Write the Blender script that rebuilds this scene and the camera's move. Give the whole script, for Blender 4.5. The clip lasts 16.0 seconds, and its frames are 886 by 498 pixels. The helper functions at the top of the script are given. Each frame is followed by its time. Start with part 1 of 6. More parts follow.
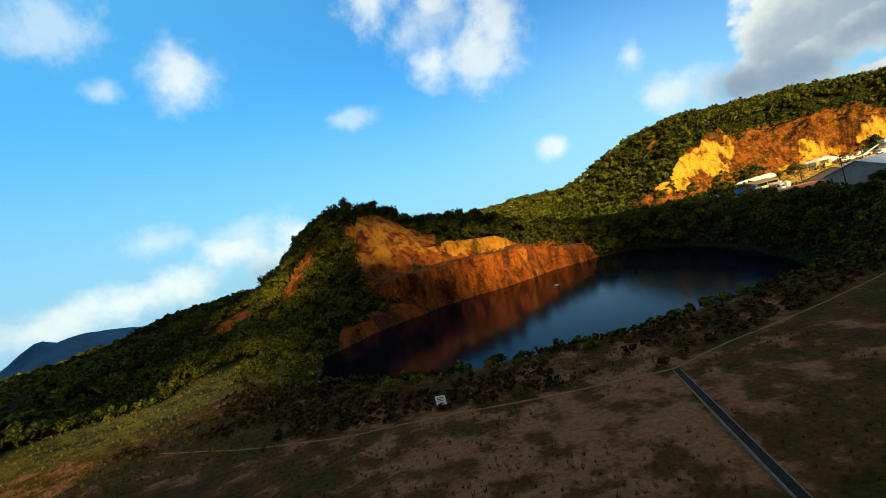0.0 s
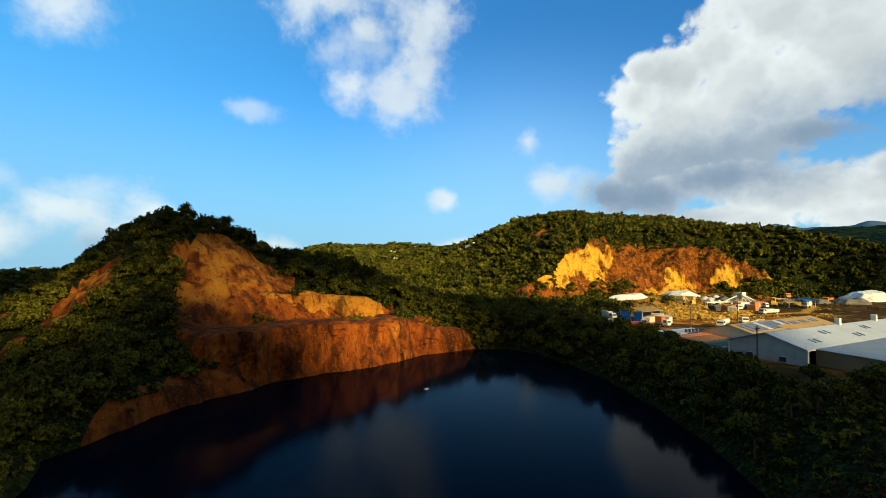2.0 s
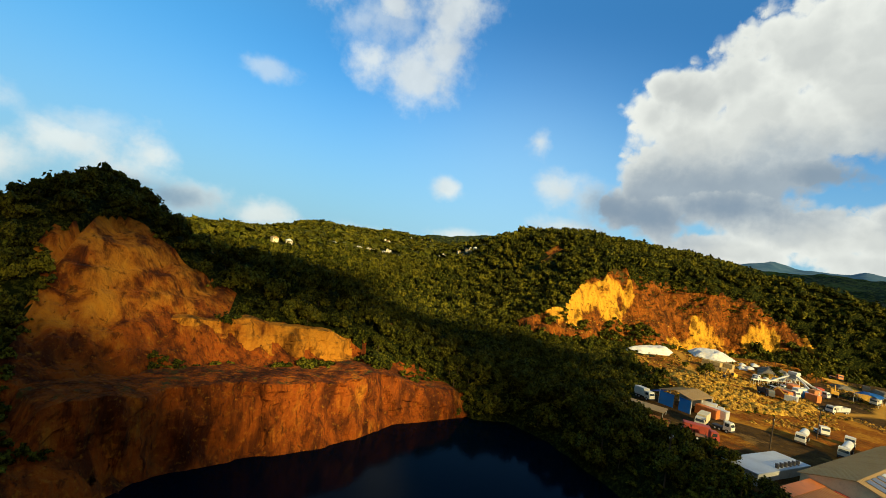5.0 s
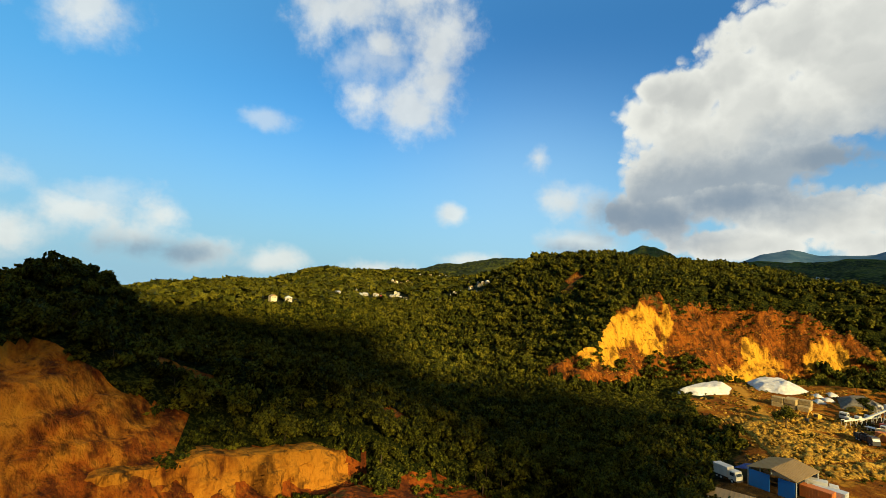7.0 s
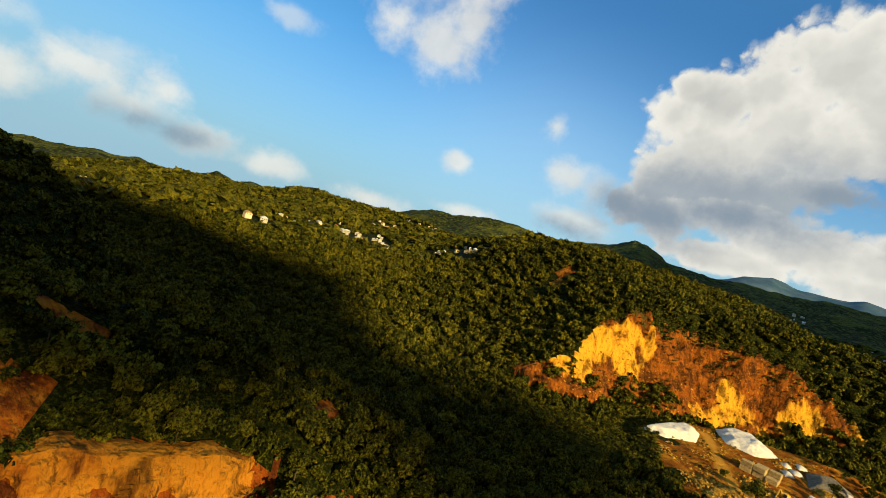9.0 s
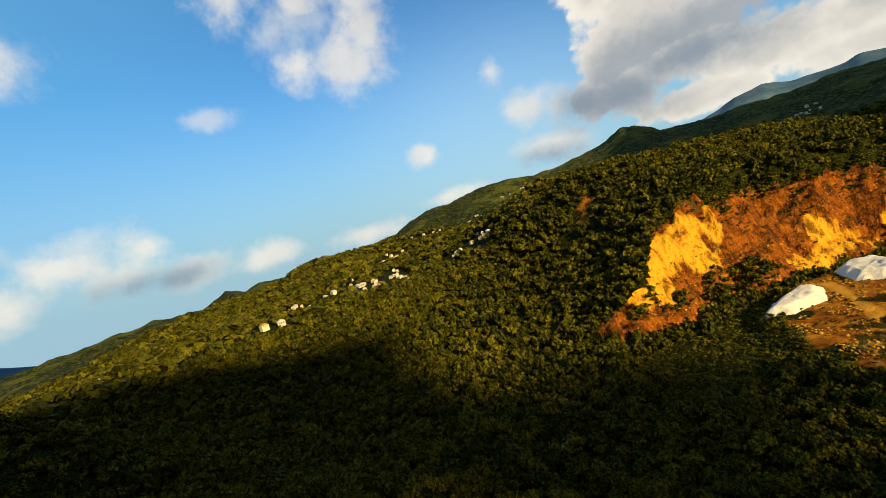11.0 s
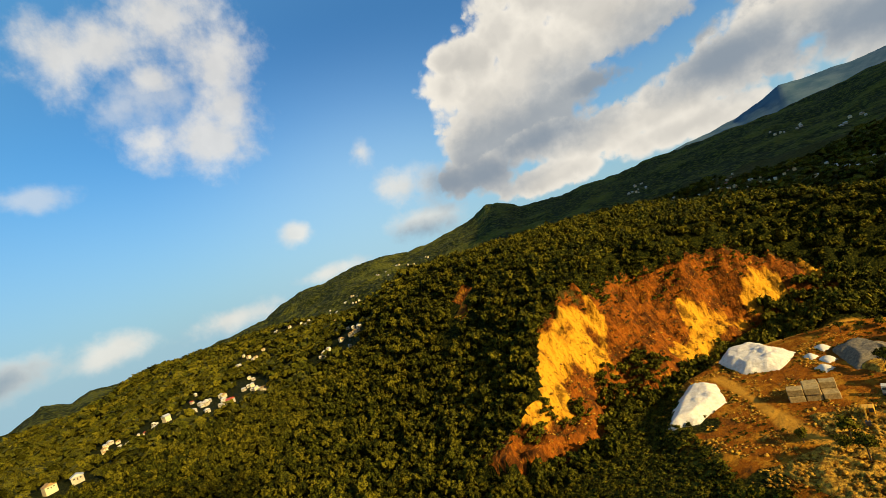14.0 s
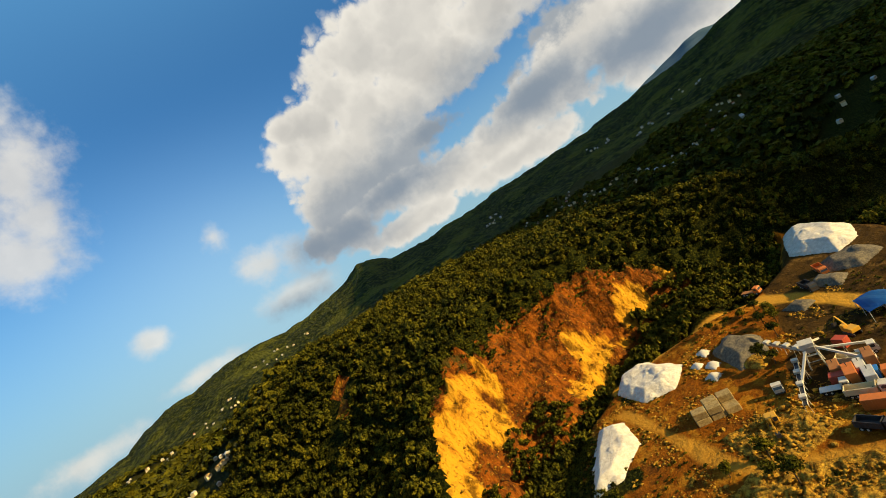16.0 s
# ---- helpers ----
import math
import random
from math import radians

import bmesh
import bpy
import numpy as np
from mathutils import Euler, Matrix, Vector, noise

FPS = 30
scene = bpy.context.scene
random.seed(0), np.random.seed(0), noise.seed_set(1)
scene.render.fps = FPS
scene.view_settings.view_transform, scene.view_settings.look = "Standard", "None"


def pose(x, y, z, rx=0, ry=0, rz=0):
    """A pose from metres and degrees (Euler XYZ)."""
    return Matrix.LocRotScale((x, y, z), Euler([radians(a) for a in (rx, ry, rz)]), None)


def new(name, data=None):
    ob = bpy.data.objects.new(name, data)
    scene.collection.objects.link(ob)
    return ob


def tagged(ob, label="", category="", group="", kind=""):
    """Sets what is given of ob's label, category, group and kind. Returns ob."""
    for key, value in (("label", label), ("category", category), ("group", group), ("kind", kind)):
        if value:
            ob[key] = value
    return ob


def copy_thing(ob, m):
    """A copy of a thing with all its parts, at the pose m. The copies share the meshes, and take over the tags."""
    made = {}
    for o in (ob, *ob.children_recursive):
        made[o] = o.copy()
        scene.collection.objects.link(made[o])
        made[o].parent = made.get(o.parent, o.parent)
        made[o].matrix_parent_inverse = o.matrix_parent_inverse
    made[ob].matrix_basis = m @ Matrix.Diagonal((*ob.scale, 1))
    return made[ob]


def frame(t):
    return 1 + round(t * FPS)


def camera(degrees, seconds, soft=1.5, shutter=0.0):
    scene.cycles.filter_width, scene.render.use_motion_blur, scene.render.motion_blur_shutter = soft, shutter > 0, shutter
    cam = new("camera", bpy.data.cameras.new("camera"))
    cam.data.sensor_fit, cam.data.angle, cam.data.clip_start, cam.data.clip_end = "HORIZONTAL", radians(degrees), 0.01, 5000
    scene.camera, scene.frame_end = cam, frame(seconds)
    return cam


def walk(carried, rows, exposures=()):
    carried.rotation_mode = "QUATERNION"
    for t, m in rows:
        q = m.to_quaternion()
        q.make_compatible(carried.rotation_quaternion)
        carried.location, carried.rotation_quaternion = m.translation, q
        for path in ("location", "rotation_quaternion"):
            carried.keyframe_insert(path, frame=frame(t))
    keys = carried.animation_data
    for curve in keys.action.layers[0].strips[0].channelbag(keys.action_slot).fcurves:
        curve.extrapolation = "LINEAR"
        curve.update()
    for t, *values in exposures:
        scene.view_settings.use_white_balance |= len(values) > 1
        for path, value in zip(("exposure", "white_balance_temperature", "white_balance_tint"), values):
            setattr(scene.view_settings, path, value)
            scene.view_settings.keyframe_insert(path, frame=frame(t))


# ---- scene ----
cam = camera(86.5, 16.0, soft=0.55)
PATH = [
    (0, -0.32, -7.69, 20.99, 89.52, 13.85, 0.96),
    (0.5, 0.01, 0.01, 23.51, 93.11, 16.01, 0.8),
    (1, 0.58, 7.88, 26.05, 92.02, -0.37, -8.06),
    (1.5, 1.38, 16.02, 28.64, 91.92, 7.79, -9.87),
    (2, 2.48, 24.22, 31.31, 92.08, -0.68, -14.54),
    (2.5, 3.61, 32.14, 33.92, 91.15, -8.59, -15.32),
    (3, 4.9, 39.66, 36.43, 90.85, -5.11, -12.59),
    (3.5, 6.23, 46.94, 38.77, 88.31, 0.89, -14.23),
    (4, 7.7, 54.52, 40.69, 89.41, -6.77, -14.25),
    (4.2, 8.29, 57.54, 41.39, 90.07, -10.76, -14.56),
    (6.3, 16.4, 86.58, 51.88, 92.48, -5.69, -16.48),
    (6.5, 17.16, 89.21, 52.96, 93.38, -7.18, -16.87),
    (7, 19, 95.66, 55.75, 93.7, -2.71, -13.72),
    (7.5, 20.53, 101.51, 58.61, 92.36, -2.98, -12.84),
    (8, 21.63, 107.11, 61.24, 91.12, -5.59, -16.07),
    (8.5, 22.78, 112.81, 63.77, 90.38, -7.36, -15.68),
    (9, 24.01, 118.41, 66.31, 87.33, -16.36, -14.96),
    (9.2, 24.54, 120.66, 67.29, 87.19, -10.78, -14.99),
    (11.3, 32.63, 143.26, 75.24, 87.74, 15.75, -14.56),
    (11.5, 33.58, 145.71, 75.94, 89.02, 12.17, -16.84),
    (12, 36.1, 151.8, 77.66, 89.99, 5, -20.54),
    (12.5, 39.21, 157.29, 79.32, 92.24, 5.37, -18.6),
    (13, 43.04, 161.82, 80.67, 92.57, 9.4, -18.86),
    (13.5, 47.44, 165.98, 82.05, 86.38, 22.01, -27.59),
    (14, 52.2, 170.43, 83.39, 90.93, 18.29, -30.13),
    (14.5, 57.42, 174.73, 84.65, 89.9, 16.95, -36.65),
    (15, 63.12, 178.23, 85.92, 91.48, 22.35, -39.88),
    (15.5, 68.94, 181.06, 87.34, 94.71, 18.47, -38.16),
    (16, 74.73, 183.34, 88.92, 90.45, 31.78, -46.36),
]
LIGHT = [(0.0, 1.18, 5900, -2), (1.0, 1.09, 5600, 0), (4.0, 0.95, 5950, 1), (8.0, 0.92, 6300, 4), (12.5, 0.96, 6800, 8), (16.0, 0.83, 6600, 7)]
walk(cam, [(t, pose(x, y, z, rx, ry, rz)) for t, x, y, z, rx, ry, rz in PATH], LIGHT)


# ---- world, sun ----
SUN_AZ, SUN_EL = 163.0, 20.0      # bearing clockwise from north (+y), height in degrees
sun_dir = Vector((math.sin(radians(SUN_AZ)) * math.cos(radians(SUN_EL)), math.cos(radians(SUN_AZ)) * math.cos(radians(SUN_EL)), math.sin(radians(SUN_EL))))
sun_data = bpy.data.lights.new("sun", "SUN")
sun_data.energy, sun_data.angle, sun_data.color = 5.0, radians(0.6), (1.0, 0.73, 0.33)
sun_lamp = new("sun", sun_data)
sun_lamp.matrix_world = Matrix.Translation((0, -200, 300)) @ sun_dir.to_track_quat("Z", "Y").to_matrix().to_4x4()

world = bpy.data.worlds.new("sky")
scene.world = world
world.use_nodes = True


class Graph:
    """Short-hand for node trees."""

    def __init__(self, tree):
        self.tree = tree
        tree.nodes.clear()

    def node(self, kind, **settings):
        n = self.tree.nodes.new(kind)
        for key, value in settings.items():
            setattr(n, key, value)
        return n

    def plug(self, socket, value):
        if isinstance(value, bpy.types.NodeSocket):
            self.tree.links.new(value, socket)
        else:
            socket.default_value = value

    def math(self, op, a, b=0.0, c=0.0, clamp=False):
        n = self.node("ShaderNodeMath", operation=op, use_clamp=clamp)
        for s, v in zip(n.inputs, (a, b, c)):
            self.plug(s, v)
        return n.outputs[0]

    def vec(self, op, a, b=(0, 0, 0)):
        n = self.node("ShaderNodeVectorMath", operation=op)
        self.plug(n.inputs[0], a)
        self.plug(n.inputs[1], b)
        return n.outputs["Value"] if op in ("LENGTH", "DOT_PRODUCT") else n.outputs[0]

    def xyz(self, v):
        n = self.node("ShaderNodeSeparateXYZ")
        self.plug(n.inputs[0], v)
        return n.outputs

    def join(self, x, y, z=0.0):
        n = self.node("ShaderNodeCombineXYZ")
        for s, v in zip(n.inputs, (x, y, z)):
            self.plug(s, v)
        return n.outputs[0]

    def noise(self, v, scale, detail=4.0, rough=0.55, lac=2.0, dist=0.0):
        n = self.node("ShaderNodeTexNoise")
        self.plug(n.inputs["Vector"], v)
        for key, value in (("Scale", scale), ("Detail", detail), ("Roughness", rough), ("Lacunarity", lac), ("Distortion", dist)):
            n.inputs[key].default_value = value
        return n.outputs["Fac"]

    def cells(self, v, scale, feature="F1"):
        n = self.node("ShaderNodeTexVoronoi", feature=feature)
        self.plug(n.inputs["Vector"], v)
        n.inputs["Scale"].default_value = scale
        return n.outputs["Distance"]

    def span(self, v, lo, hi, a=0.0, b=1.0):
        n = self.node("ShaderNodeMapRange", interpolation_type="SMOOTHSTEP")
        for s, value in zip(n.inputs, (v, lo, hi, a, b)):
            self.plug(s, value)
        return n.outputs[0]

    def mix(self, f, a, b, blend="MIX"):
        n = self.node("ShaderNodeMix", data_type="RGBA", blend_type=blend)
        self.plug(n.inputs["Factor"], f)
        for s, v in ((n.inputs[6], a), (n.inputs[7], b)):
            self.plug(s, (*v, 1.0) if isinstance(v, tuple) and len(v) == 3 else v)
        return n.outputs[2]

    def attr(self, name):
        return self.node("ShaderNodeAttribute", attribute_name=name).outputs["Fac"]

    def coords(self):
        return self.node("ShaderNodeTexCoord").outputs["Object"]

    def place(self):
        return self.node("ShaderNodeNewGeometry").outputs["Position"]


# clouds: bearing, height, half width, half height, all in degrees
CUMULUS = [
    (36.6, 18.7, 3.4, 3.4), (37.6, 21, 2.8, 2.4), (41, 20.4, 4.4, 4.4), (45, 22.2, 4.8, 4.8), (50.5, 24.2, 6.5, 5.6), (58, 25, 9, 6.5), (67, 25, 9, 6), (42, 15.5, 6.5, 4.6), (39, 13, 5.2, 4), (50, 17, 9, 5.5), (58, 18.5, 8, 4.6), (66, 20, 7, 4), (75, 22, 9, 5), (47, 19, 6, 4), (55, 21, 7, 4),
    (44, 12.4, 7, 3.2), (51, 13.6, 6, 2.4), (38, 8.4, 6.2, 3.4), (44, 9.8, 7, 3.4), (35, 8, 3.2, 2.4), (51, 7.6, 8, 3.2), (59, 7.6, 8, 3), (66, 9.4, 8, 3.8), (73, 12, 8, 5), (80, 8, 11, 5), (92, 10, 12, 7), (46, 5, 8, 2.2), (60, 5, 9, 2.4),
]
PUFFS = [
    (-3, 29, 5, 4.4), (1.5, 30, 6.5, 3.6), (8, 31.8, 8, 4.8), (12, 27.4, 5.2, 5.2), (11.8, 22.4, 5.4, 5.4), (8.4, 20, 6, 4.2), (3.2, 20.6, 4, 3), (4.6, 26.4, 3.4, 2.4),
    (24.6, 14.8, 1.8, 2.2), (14.4, 7.8, 2.7, 1.6), (28.3, 9.5, 4.4, 3), (31, 8.7, 3.6, 2.8), (29.5, 4.8, 5.5, 2.5), (17, 2.4, 5, 1.4), (5, 0.8, 6, 1.6),
    (-17.5, 5, 3.2, 3.4), (-20, 2.8, 5.4, 2.6), (-24.5, 5, 4.6, 2.4), (-30, 2.4, 5, 2.4), (-13.5, 1.6, 5, 2.1), (-6, 1.2, 4.6, 2), (-35, 1.8, 5.5, 2.6), (-41, 1.2, 6, 2.6), (-25, 24, 4, 3.6),
]
WISPS = [(4, 25, 7, 6), (-36, 28, 6, 4), (-33, 22.4, 2.5, 1.8), (-8, 17, 4, 1.5), (-23, 6.5, 5, 2.5), (-32, 7.5, 5, 2), (-25, 24, 5.5, 4.5)]
GREY = [(37.5, 7.8, 6, 2.6), (45, 9.6, 7, 2.4), (34, 8, 4, 2.2), (55, 13, 8, 2), (66, 10, 6, 2), (76, 8, 9, 2.5), (28, 3.2, 5, 1.5), (-18, 1.4, 6, 1.4)]

g = Graph(world.node_tree)
sky = g.node("ShaderNodeTexSky", sky_type="NISHITA", sun_disc=False, sun_elevation=radians(SUN_EL + 5), sun_rotation=radians(SUN_AZ), altitude=100.0, air_density=1.0, dust_density=0.35, ozone_density=3.0)
way = g.node("ShaderNodeTexCoord").outputs["Generated"]
dx, dy, dz = g.xyz(way)
bearing = g.math("MULTIPLY", g.math("ARCTAN2", dx, dy), 57.2958)
height = g.math("MULTIPLY", g.math("ARCSINE", dz), 57.2958)
flat = g.join(bearing, height)
billow = g.noise(flat, 0.16, 7.0, 0.6)
curl = g.noise(g.vec("ADD", flat, (37.0, 11.0, 0)), 0.5, 5.0, 0.6)


def blobs(rows, blend=0.18):
    top = None
    for az, el, ra, re in rows:
        d = g.vec("LENGTH", g.vec("MULTIPLY", g.vec("SUBTRACT", flat, (az, el, 0)), (1 / ra, 1 / re, 0)))
        v = g.math("SUBTRACT", 1.0, d)
        top = v if top is None else g.math("SMOOTH_MAX", top, v, blend)
    return top


rough = g.math("ADD", g.math("MULTIPLY", g.math("SUBTRACT", billow, 0.5), 2.0), g.math("MULTIPLY", g.math("SUBTRACT", curl, 0.5), 0.7))
heads = g.math("SUBTRACT", 0.42, g.cells(g.vec("ADD", flat, g.vec("MULTIPLY", g.join(billow, curl), (5.0, 5.0, 0))), 0.34))
knobs = g.math("SUBTRACT", 0.40, g.cells(g.vec("ADD", flat, g.vec("MULTIPLY", g.join(curl, billow), (2.0, 2.0, 0))), 0.95))
round_top = g.math("ADD", g.math("ADD", g.math("MULTIPLY", heads, 0.5), 0.02), g.math("ADD", g.math("MULTIPLY", knobs, 0.2), g.math("MULTIPLY", rough, 0.16)))
thick = g.math("ADD", blobs(CUMULUS), round_top)
puff = g.math("ADD", blobs(PUFFS, 0.42), g.math("SUBTRACT", rough, 0.06))
wisp = g.math("ADD", blobs(WISPS), rough)
cover = g.math("MAXIMUM", g.span(thick, -0.06, 0.26), g.math("MULTIPLY", g.span(puff, -0.14, 0.85), 0.77))
cover = g.math("MAXIMUM", cover, g.math("MULTIPLY", g.span(wisp, 0.0, 0.9), 0.45))
shade = g.math("MULTIPLY", g.span(g.math("ADD", blobs(GREY), g.math("MULTIPLY", rough, 0.8)), -0.9, 0.9), 0.92)
# sunlit rounded heads: each lump is brighter towards the upper left
lumps_at = lambda shift: g.cells(g.vec("ADD", flat, g.vec("ADD", g.vec("MULTIPLY", g.join(billow, curl), (5.0, 5.0, 0)), shift)), 0.34)
relief = g.math("SUBTRACT", lumps_at((-0.5, 0.6, 0)), lumps_at((0.0, 0.0, 0)))
body = g.math("ADD", g.math("MULTIPLY", g.span(thick, 0.75, 0.1), 0.45), g.math("MULTIPLY", g.math("SUBTRACT", g.noise(flat, 0.07, 4, 0.5), 0.5), 1.1))
light_side = g.math("ADD", g.math("ADD", body, g.math("MULTIPLY", relief, 0.28)), 0.40, clamp=True)
cloud_colour = g.mix(light_side, (6.7, 6.5, 6.3), (12.2, 11.5, 10.5))
under = g.math("SUBTRACT", g.math("ADD", height, g.math("MULTIPLY", rough, 3.5)), g.math("ADD", 10.2, g.math("MULTIPLY", g.math("SUBTRACT", bearing, 35.0), 0.13)))
under = g.math("MULTIPLY", g.math("MULTIPLY", g.span(under, 6.5, 0.0), g.span(under, -2.5, -0.5)), g.span(bearing, 33.0, 36.0, 0.0, 0.75))
cloud_colour = g.mix(g.math("MAXIMUM", shade, under), cloud_colour, (3.0, 3.8, 4.9))
tinted = g.mix(1.0, sky.outputs[0], (0.74, 1.50, 1.95), "MULTIPLY")
tinted = g.mix(g.math("MULTIPLY", g.span(bearing, 25.0, -45.0), 0.55), tinted, (2.0, 6.6, 11.0))
tinted = g.mix(g.span(height, 24.0, 55.0, 0.0, 0.6), tinted, (2.6, 7.6, 13.5))
tinted = g.mix(g.span(height, 22.0, -2.0, 0.0, 0.92), tinted, (4.5, 6.9, 8.5))
# paler sky beside the great cloud
tinted = g.mix(g.span(g.math("ABSOLUTE", g.math("SUBTRACT", bearing, 24.0)), 26.0, 0.0, 0.0, g.span(height, 30.0, 10.0, 0.0, 0.32)), tinted, (6.4, 9.6, 12.4))
# warm fill added to the unseen sky on the sun's side, behind the flight
tinted = g.mix(g.span(g.math("ABSOLUTE", bearing), 95.0, 150.0, 0.0, 0.85), tinted, (4.7, 3.2, 1.7))
back = g.node("ShaderNodeBackground")
back.inputs["Strength"].default_value = 0.041
g.plug(back.inputs["Color"], g.mix(cover, tinted, cloud_colour))
g.tree.links.new(back.outputs[0], g.node("ShaderNodeOutputWorld").inputs[0])

# ---- materials ----


def material(name, colour, rough=0.8, metal=0.0, bump=None, spec=0.3):
    """colour and bump are functions of a Graph that give sockets, or a plain colour."""
    m = bpy.data.materials.new(name)
    m.use_nodes = True
    gg = Graph(m.node_tree)
    bsdf = gg.node("ShaderNodeBsdfPrincipled")
    gg.plug(bsdf.inputs["Base Color"], colour(gg) if callable(colour) else (*colour, 1.0))
    gg.plug(bsdf.inputs["Roughness"], rough(gg) if callable(rough) else rough)
    bsdf.inputs["Metallic"].default_value = metal
    bsdf.inputs["Specular IOR Level"].default_value = spec
    if bump:
        strength, distance, fn = bump
        b = gg.node("ShaderNodeBump")
        b.inputs["Strength"].default_value, b.inputs["Distance"].default_value = strength, distance
        gg.plug(b.inputs["Height"], fn(gg))
        gg.tree.links.new(b.outputs[0], bsdf.inputs["Normal"])
    gg.tree.links.new(bsdf.outputs[0], gg.node("ShaderNodeOutputMaterial").inputs[0])
    return m


def worn(colour, amount=0.35, scale=0.6, dirt=(0.10, 0.075, 0.045)):
    """Paint or sheet with stains at two sizes."""
    def fn(gg):
        p = gg.place()
        big, fine = gg.noise(p, scale, 5, 0.65), gg.noise(p, scale * 9, 4, 0.6)
        f = gg.math("MULTIPLY", gg.span(gg.math("ADD", gg.math("MULTIPLY", big, 0.7), gg.math("MULTIPLY", fine, 0.3)), 0.42, 0.75), amount)
        return gg.mix(f, colour, dirt)
    return fn


def ground_colour(gg):
    p = gg.place()
    n1, n2, n3 = gg.noise(p, 0.045, 5, 0.6), gg.noise(p, 0.35, 5, 0.65), gg.noise(p, 3.0, 5, 0.7)
    n4 = gg.noise(gg.vec("ADD", p, (50.0, 20.0, 0)), 0.14, 6, 0.7)
    mixed = gg.math("ADD", gg.math("MULTIPLY", n1, 0.5), gg.math("MULTIPLY", n2, 0.5))
    forest = gg.mix(gg.span(gg.noise(p, 1.1, 6, 0.75), 0.46, 0.64), (0.005, 0.008, 0.001), (0.045, 0.046, 0.005))
    grass = gg.mix(gg.span(gg.math("ADD", gg.math("MULTIPLY", n2, 0.5), gg.math("MULTIPLY", n4, 0.5)), 0.40, 0.60), (0.018, 0.019, 0.003), (0.13, 0.105, 0.014))
    dry = gg.mix(gg.span(n3, 0.3, 0.75), (0.085, 0.030, 0.006), (0.17, 0.062, 0.013))
    weeds = gg.mix(gg.span(n3, 0.3, 0.7), (0.026, 0.017, 0.002), (0.085, 0.048, 0.005))
    field = gg.mix(gg.span(mixed, 0.42, 0.54), weeds, dry)
    bare = gg.mix(gg.span(n3, 0.3, 0.7), (0.26, 0.085, 0.03), (0.40, 0.15, 0.06))
    field = gg.mix(gg.span(mixed, 0.52, 0.59), field, bare)
    dirt = gg.mix(gg.span(n2, 0.3, 0.72), (0.15, 0.042, 0.003), (0.26, 0.085, 0.006))
    dirt = gg.mix(gg.span(n4, 0.50, 0.62), dirt, (0.34, 0.15, 0.012))
    dirt = gg.mix(gg.math("MULTIPLY", gg.span(n4, 0.46, 0.36), 0.85), dirt, (0.10, 0.035, 0.006))
    dirt = gg.mix(gg.math("MULTIPLY", gg.span(n3, 0.52, 0.75), 0.5), dirt, (0.46, 0.25, 0.026))
    grey = gg.mix(gg.span(mixed, 0.4, 0.6), (0.030, 0.017, 0.005), (0.075, 0.040, 0.009))
    grey = gg.mix(gg.span(n4, 0.54, 0.66), grey, (0.15, 0.085, 0.022))
    c = gg.mix(gg.attr("grass"), forest, grass)
    c = gg.mix(gg.attr("field"), c, field)
    edge = gg.math("MULTIPLY", gg.math("SUBTRACT", n2, 0.5), 0.9)
    c = gg.mix(gg.span(gg.math("ADD", gg.attr("dirt"), edge), 0.35, 0.65), c, dirt)
    c = gg.mix(gg.span(gg.math("ADD", gg.attr("grey"), edge), 0.35, 0.65), c, grey)
    c = gg.mix(gg.math("MULTIPLY", gg.attr("road"), gg.span(n2, 0.2, 0.5, 0.6, 1.0)), c, (0.54, 0.28, 0.035))
    return c


def rock_colour(deep, mid, pale, upright):
    def fn(gg):
        p = gg.place()
        streak = gg.vec("MULTIPLY", p, (1.0, 1.0, upright))
        n1, n2, n3 = gg.noise(p, 0.08, 7, 0.62), gg.noise(streak, 0.22, 5, 0.6, dist=0.6), gg.noise(p, 1.1, 5, 0.65)
        c = gg.mix(gg.span(n2, 0.36, 0.60), deep, mid)
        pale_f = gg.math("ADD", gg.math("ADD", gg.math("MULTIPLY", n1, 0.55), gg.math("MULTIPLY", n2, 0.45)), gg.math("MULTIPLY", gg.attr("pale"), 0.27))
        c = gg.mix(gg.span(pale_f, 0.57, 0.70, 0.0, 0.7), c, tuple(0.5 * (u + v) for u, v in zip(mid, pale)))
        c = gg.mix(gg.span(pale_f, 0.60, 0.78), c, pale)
        dark = tuple(0.30 * v for v in deep)
        c = gg.mix(gg.math("MULTIPLY", gg.span(gg.noise(streak, 0.14, 5, 0.62), 0.54, 0.66), 0.75), c, dark)
        # crevice shade painted in as narrow dark streaks
        c = gg.mix(gg.math("MULTIPLY", gg.span(gg.noise(streak, 0.7, 4, 0.6, dist=0.5), 0.56, 0.67), 0.65), c, dark)
        c = gg.mix(gg.math("MULTIPLY", gg.span(n3, 0.54, 0.72), 0.4), c, pale)
        green = gg.math("ADD", gg.attr("green"), gg.math("MULTIPLY", gg.math("SUBTRACT", gg.noise(p, 0.22, 8, 0.75), 0.5), 1.7))
        return gg.mix(gg.span(green, 0.40, 0.60), c, gg.mix(n3, (0.020, 0.018, 0.004), (0.075, 0.055, 0.010)))
    return fn


def rock_relief(gg):
    p = gg.place()
    s = gg.vec("MULTIPLY", p, (1.0, 1.0, 0.45))
    return gg.math("ADD", gg.math("MULTIPLY", gg.noise(s, 0.35, 5, 0.55), 2.6), gg.math("MULTIPLY", gg.noise(p, 1.2, 3, 0.5), 0.18))


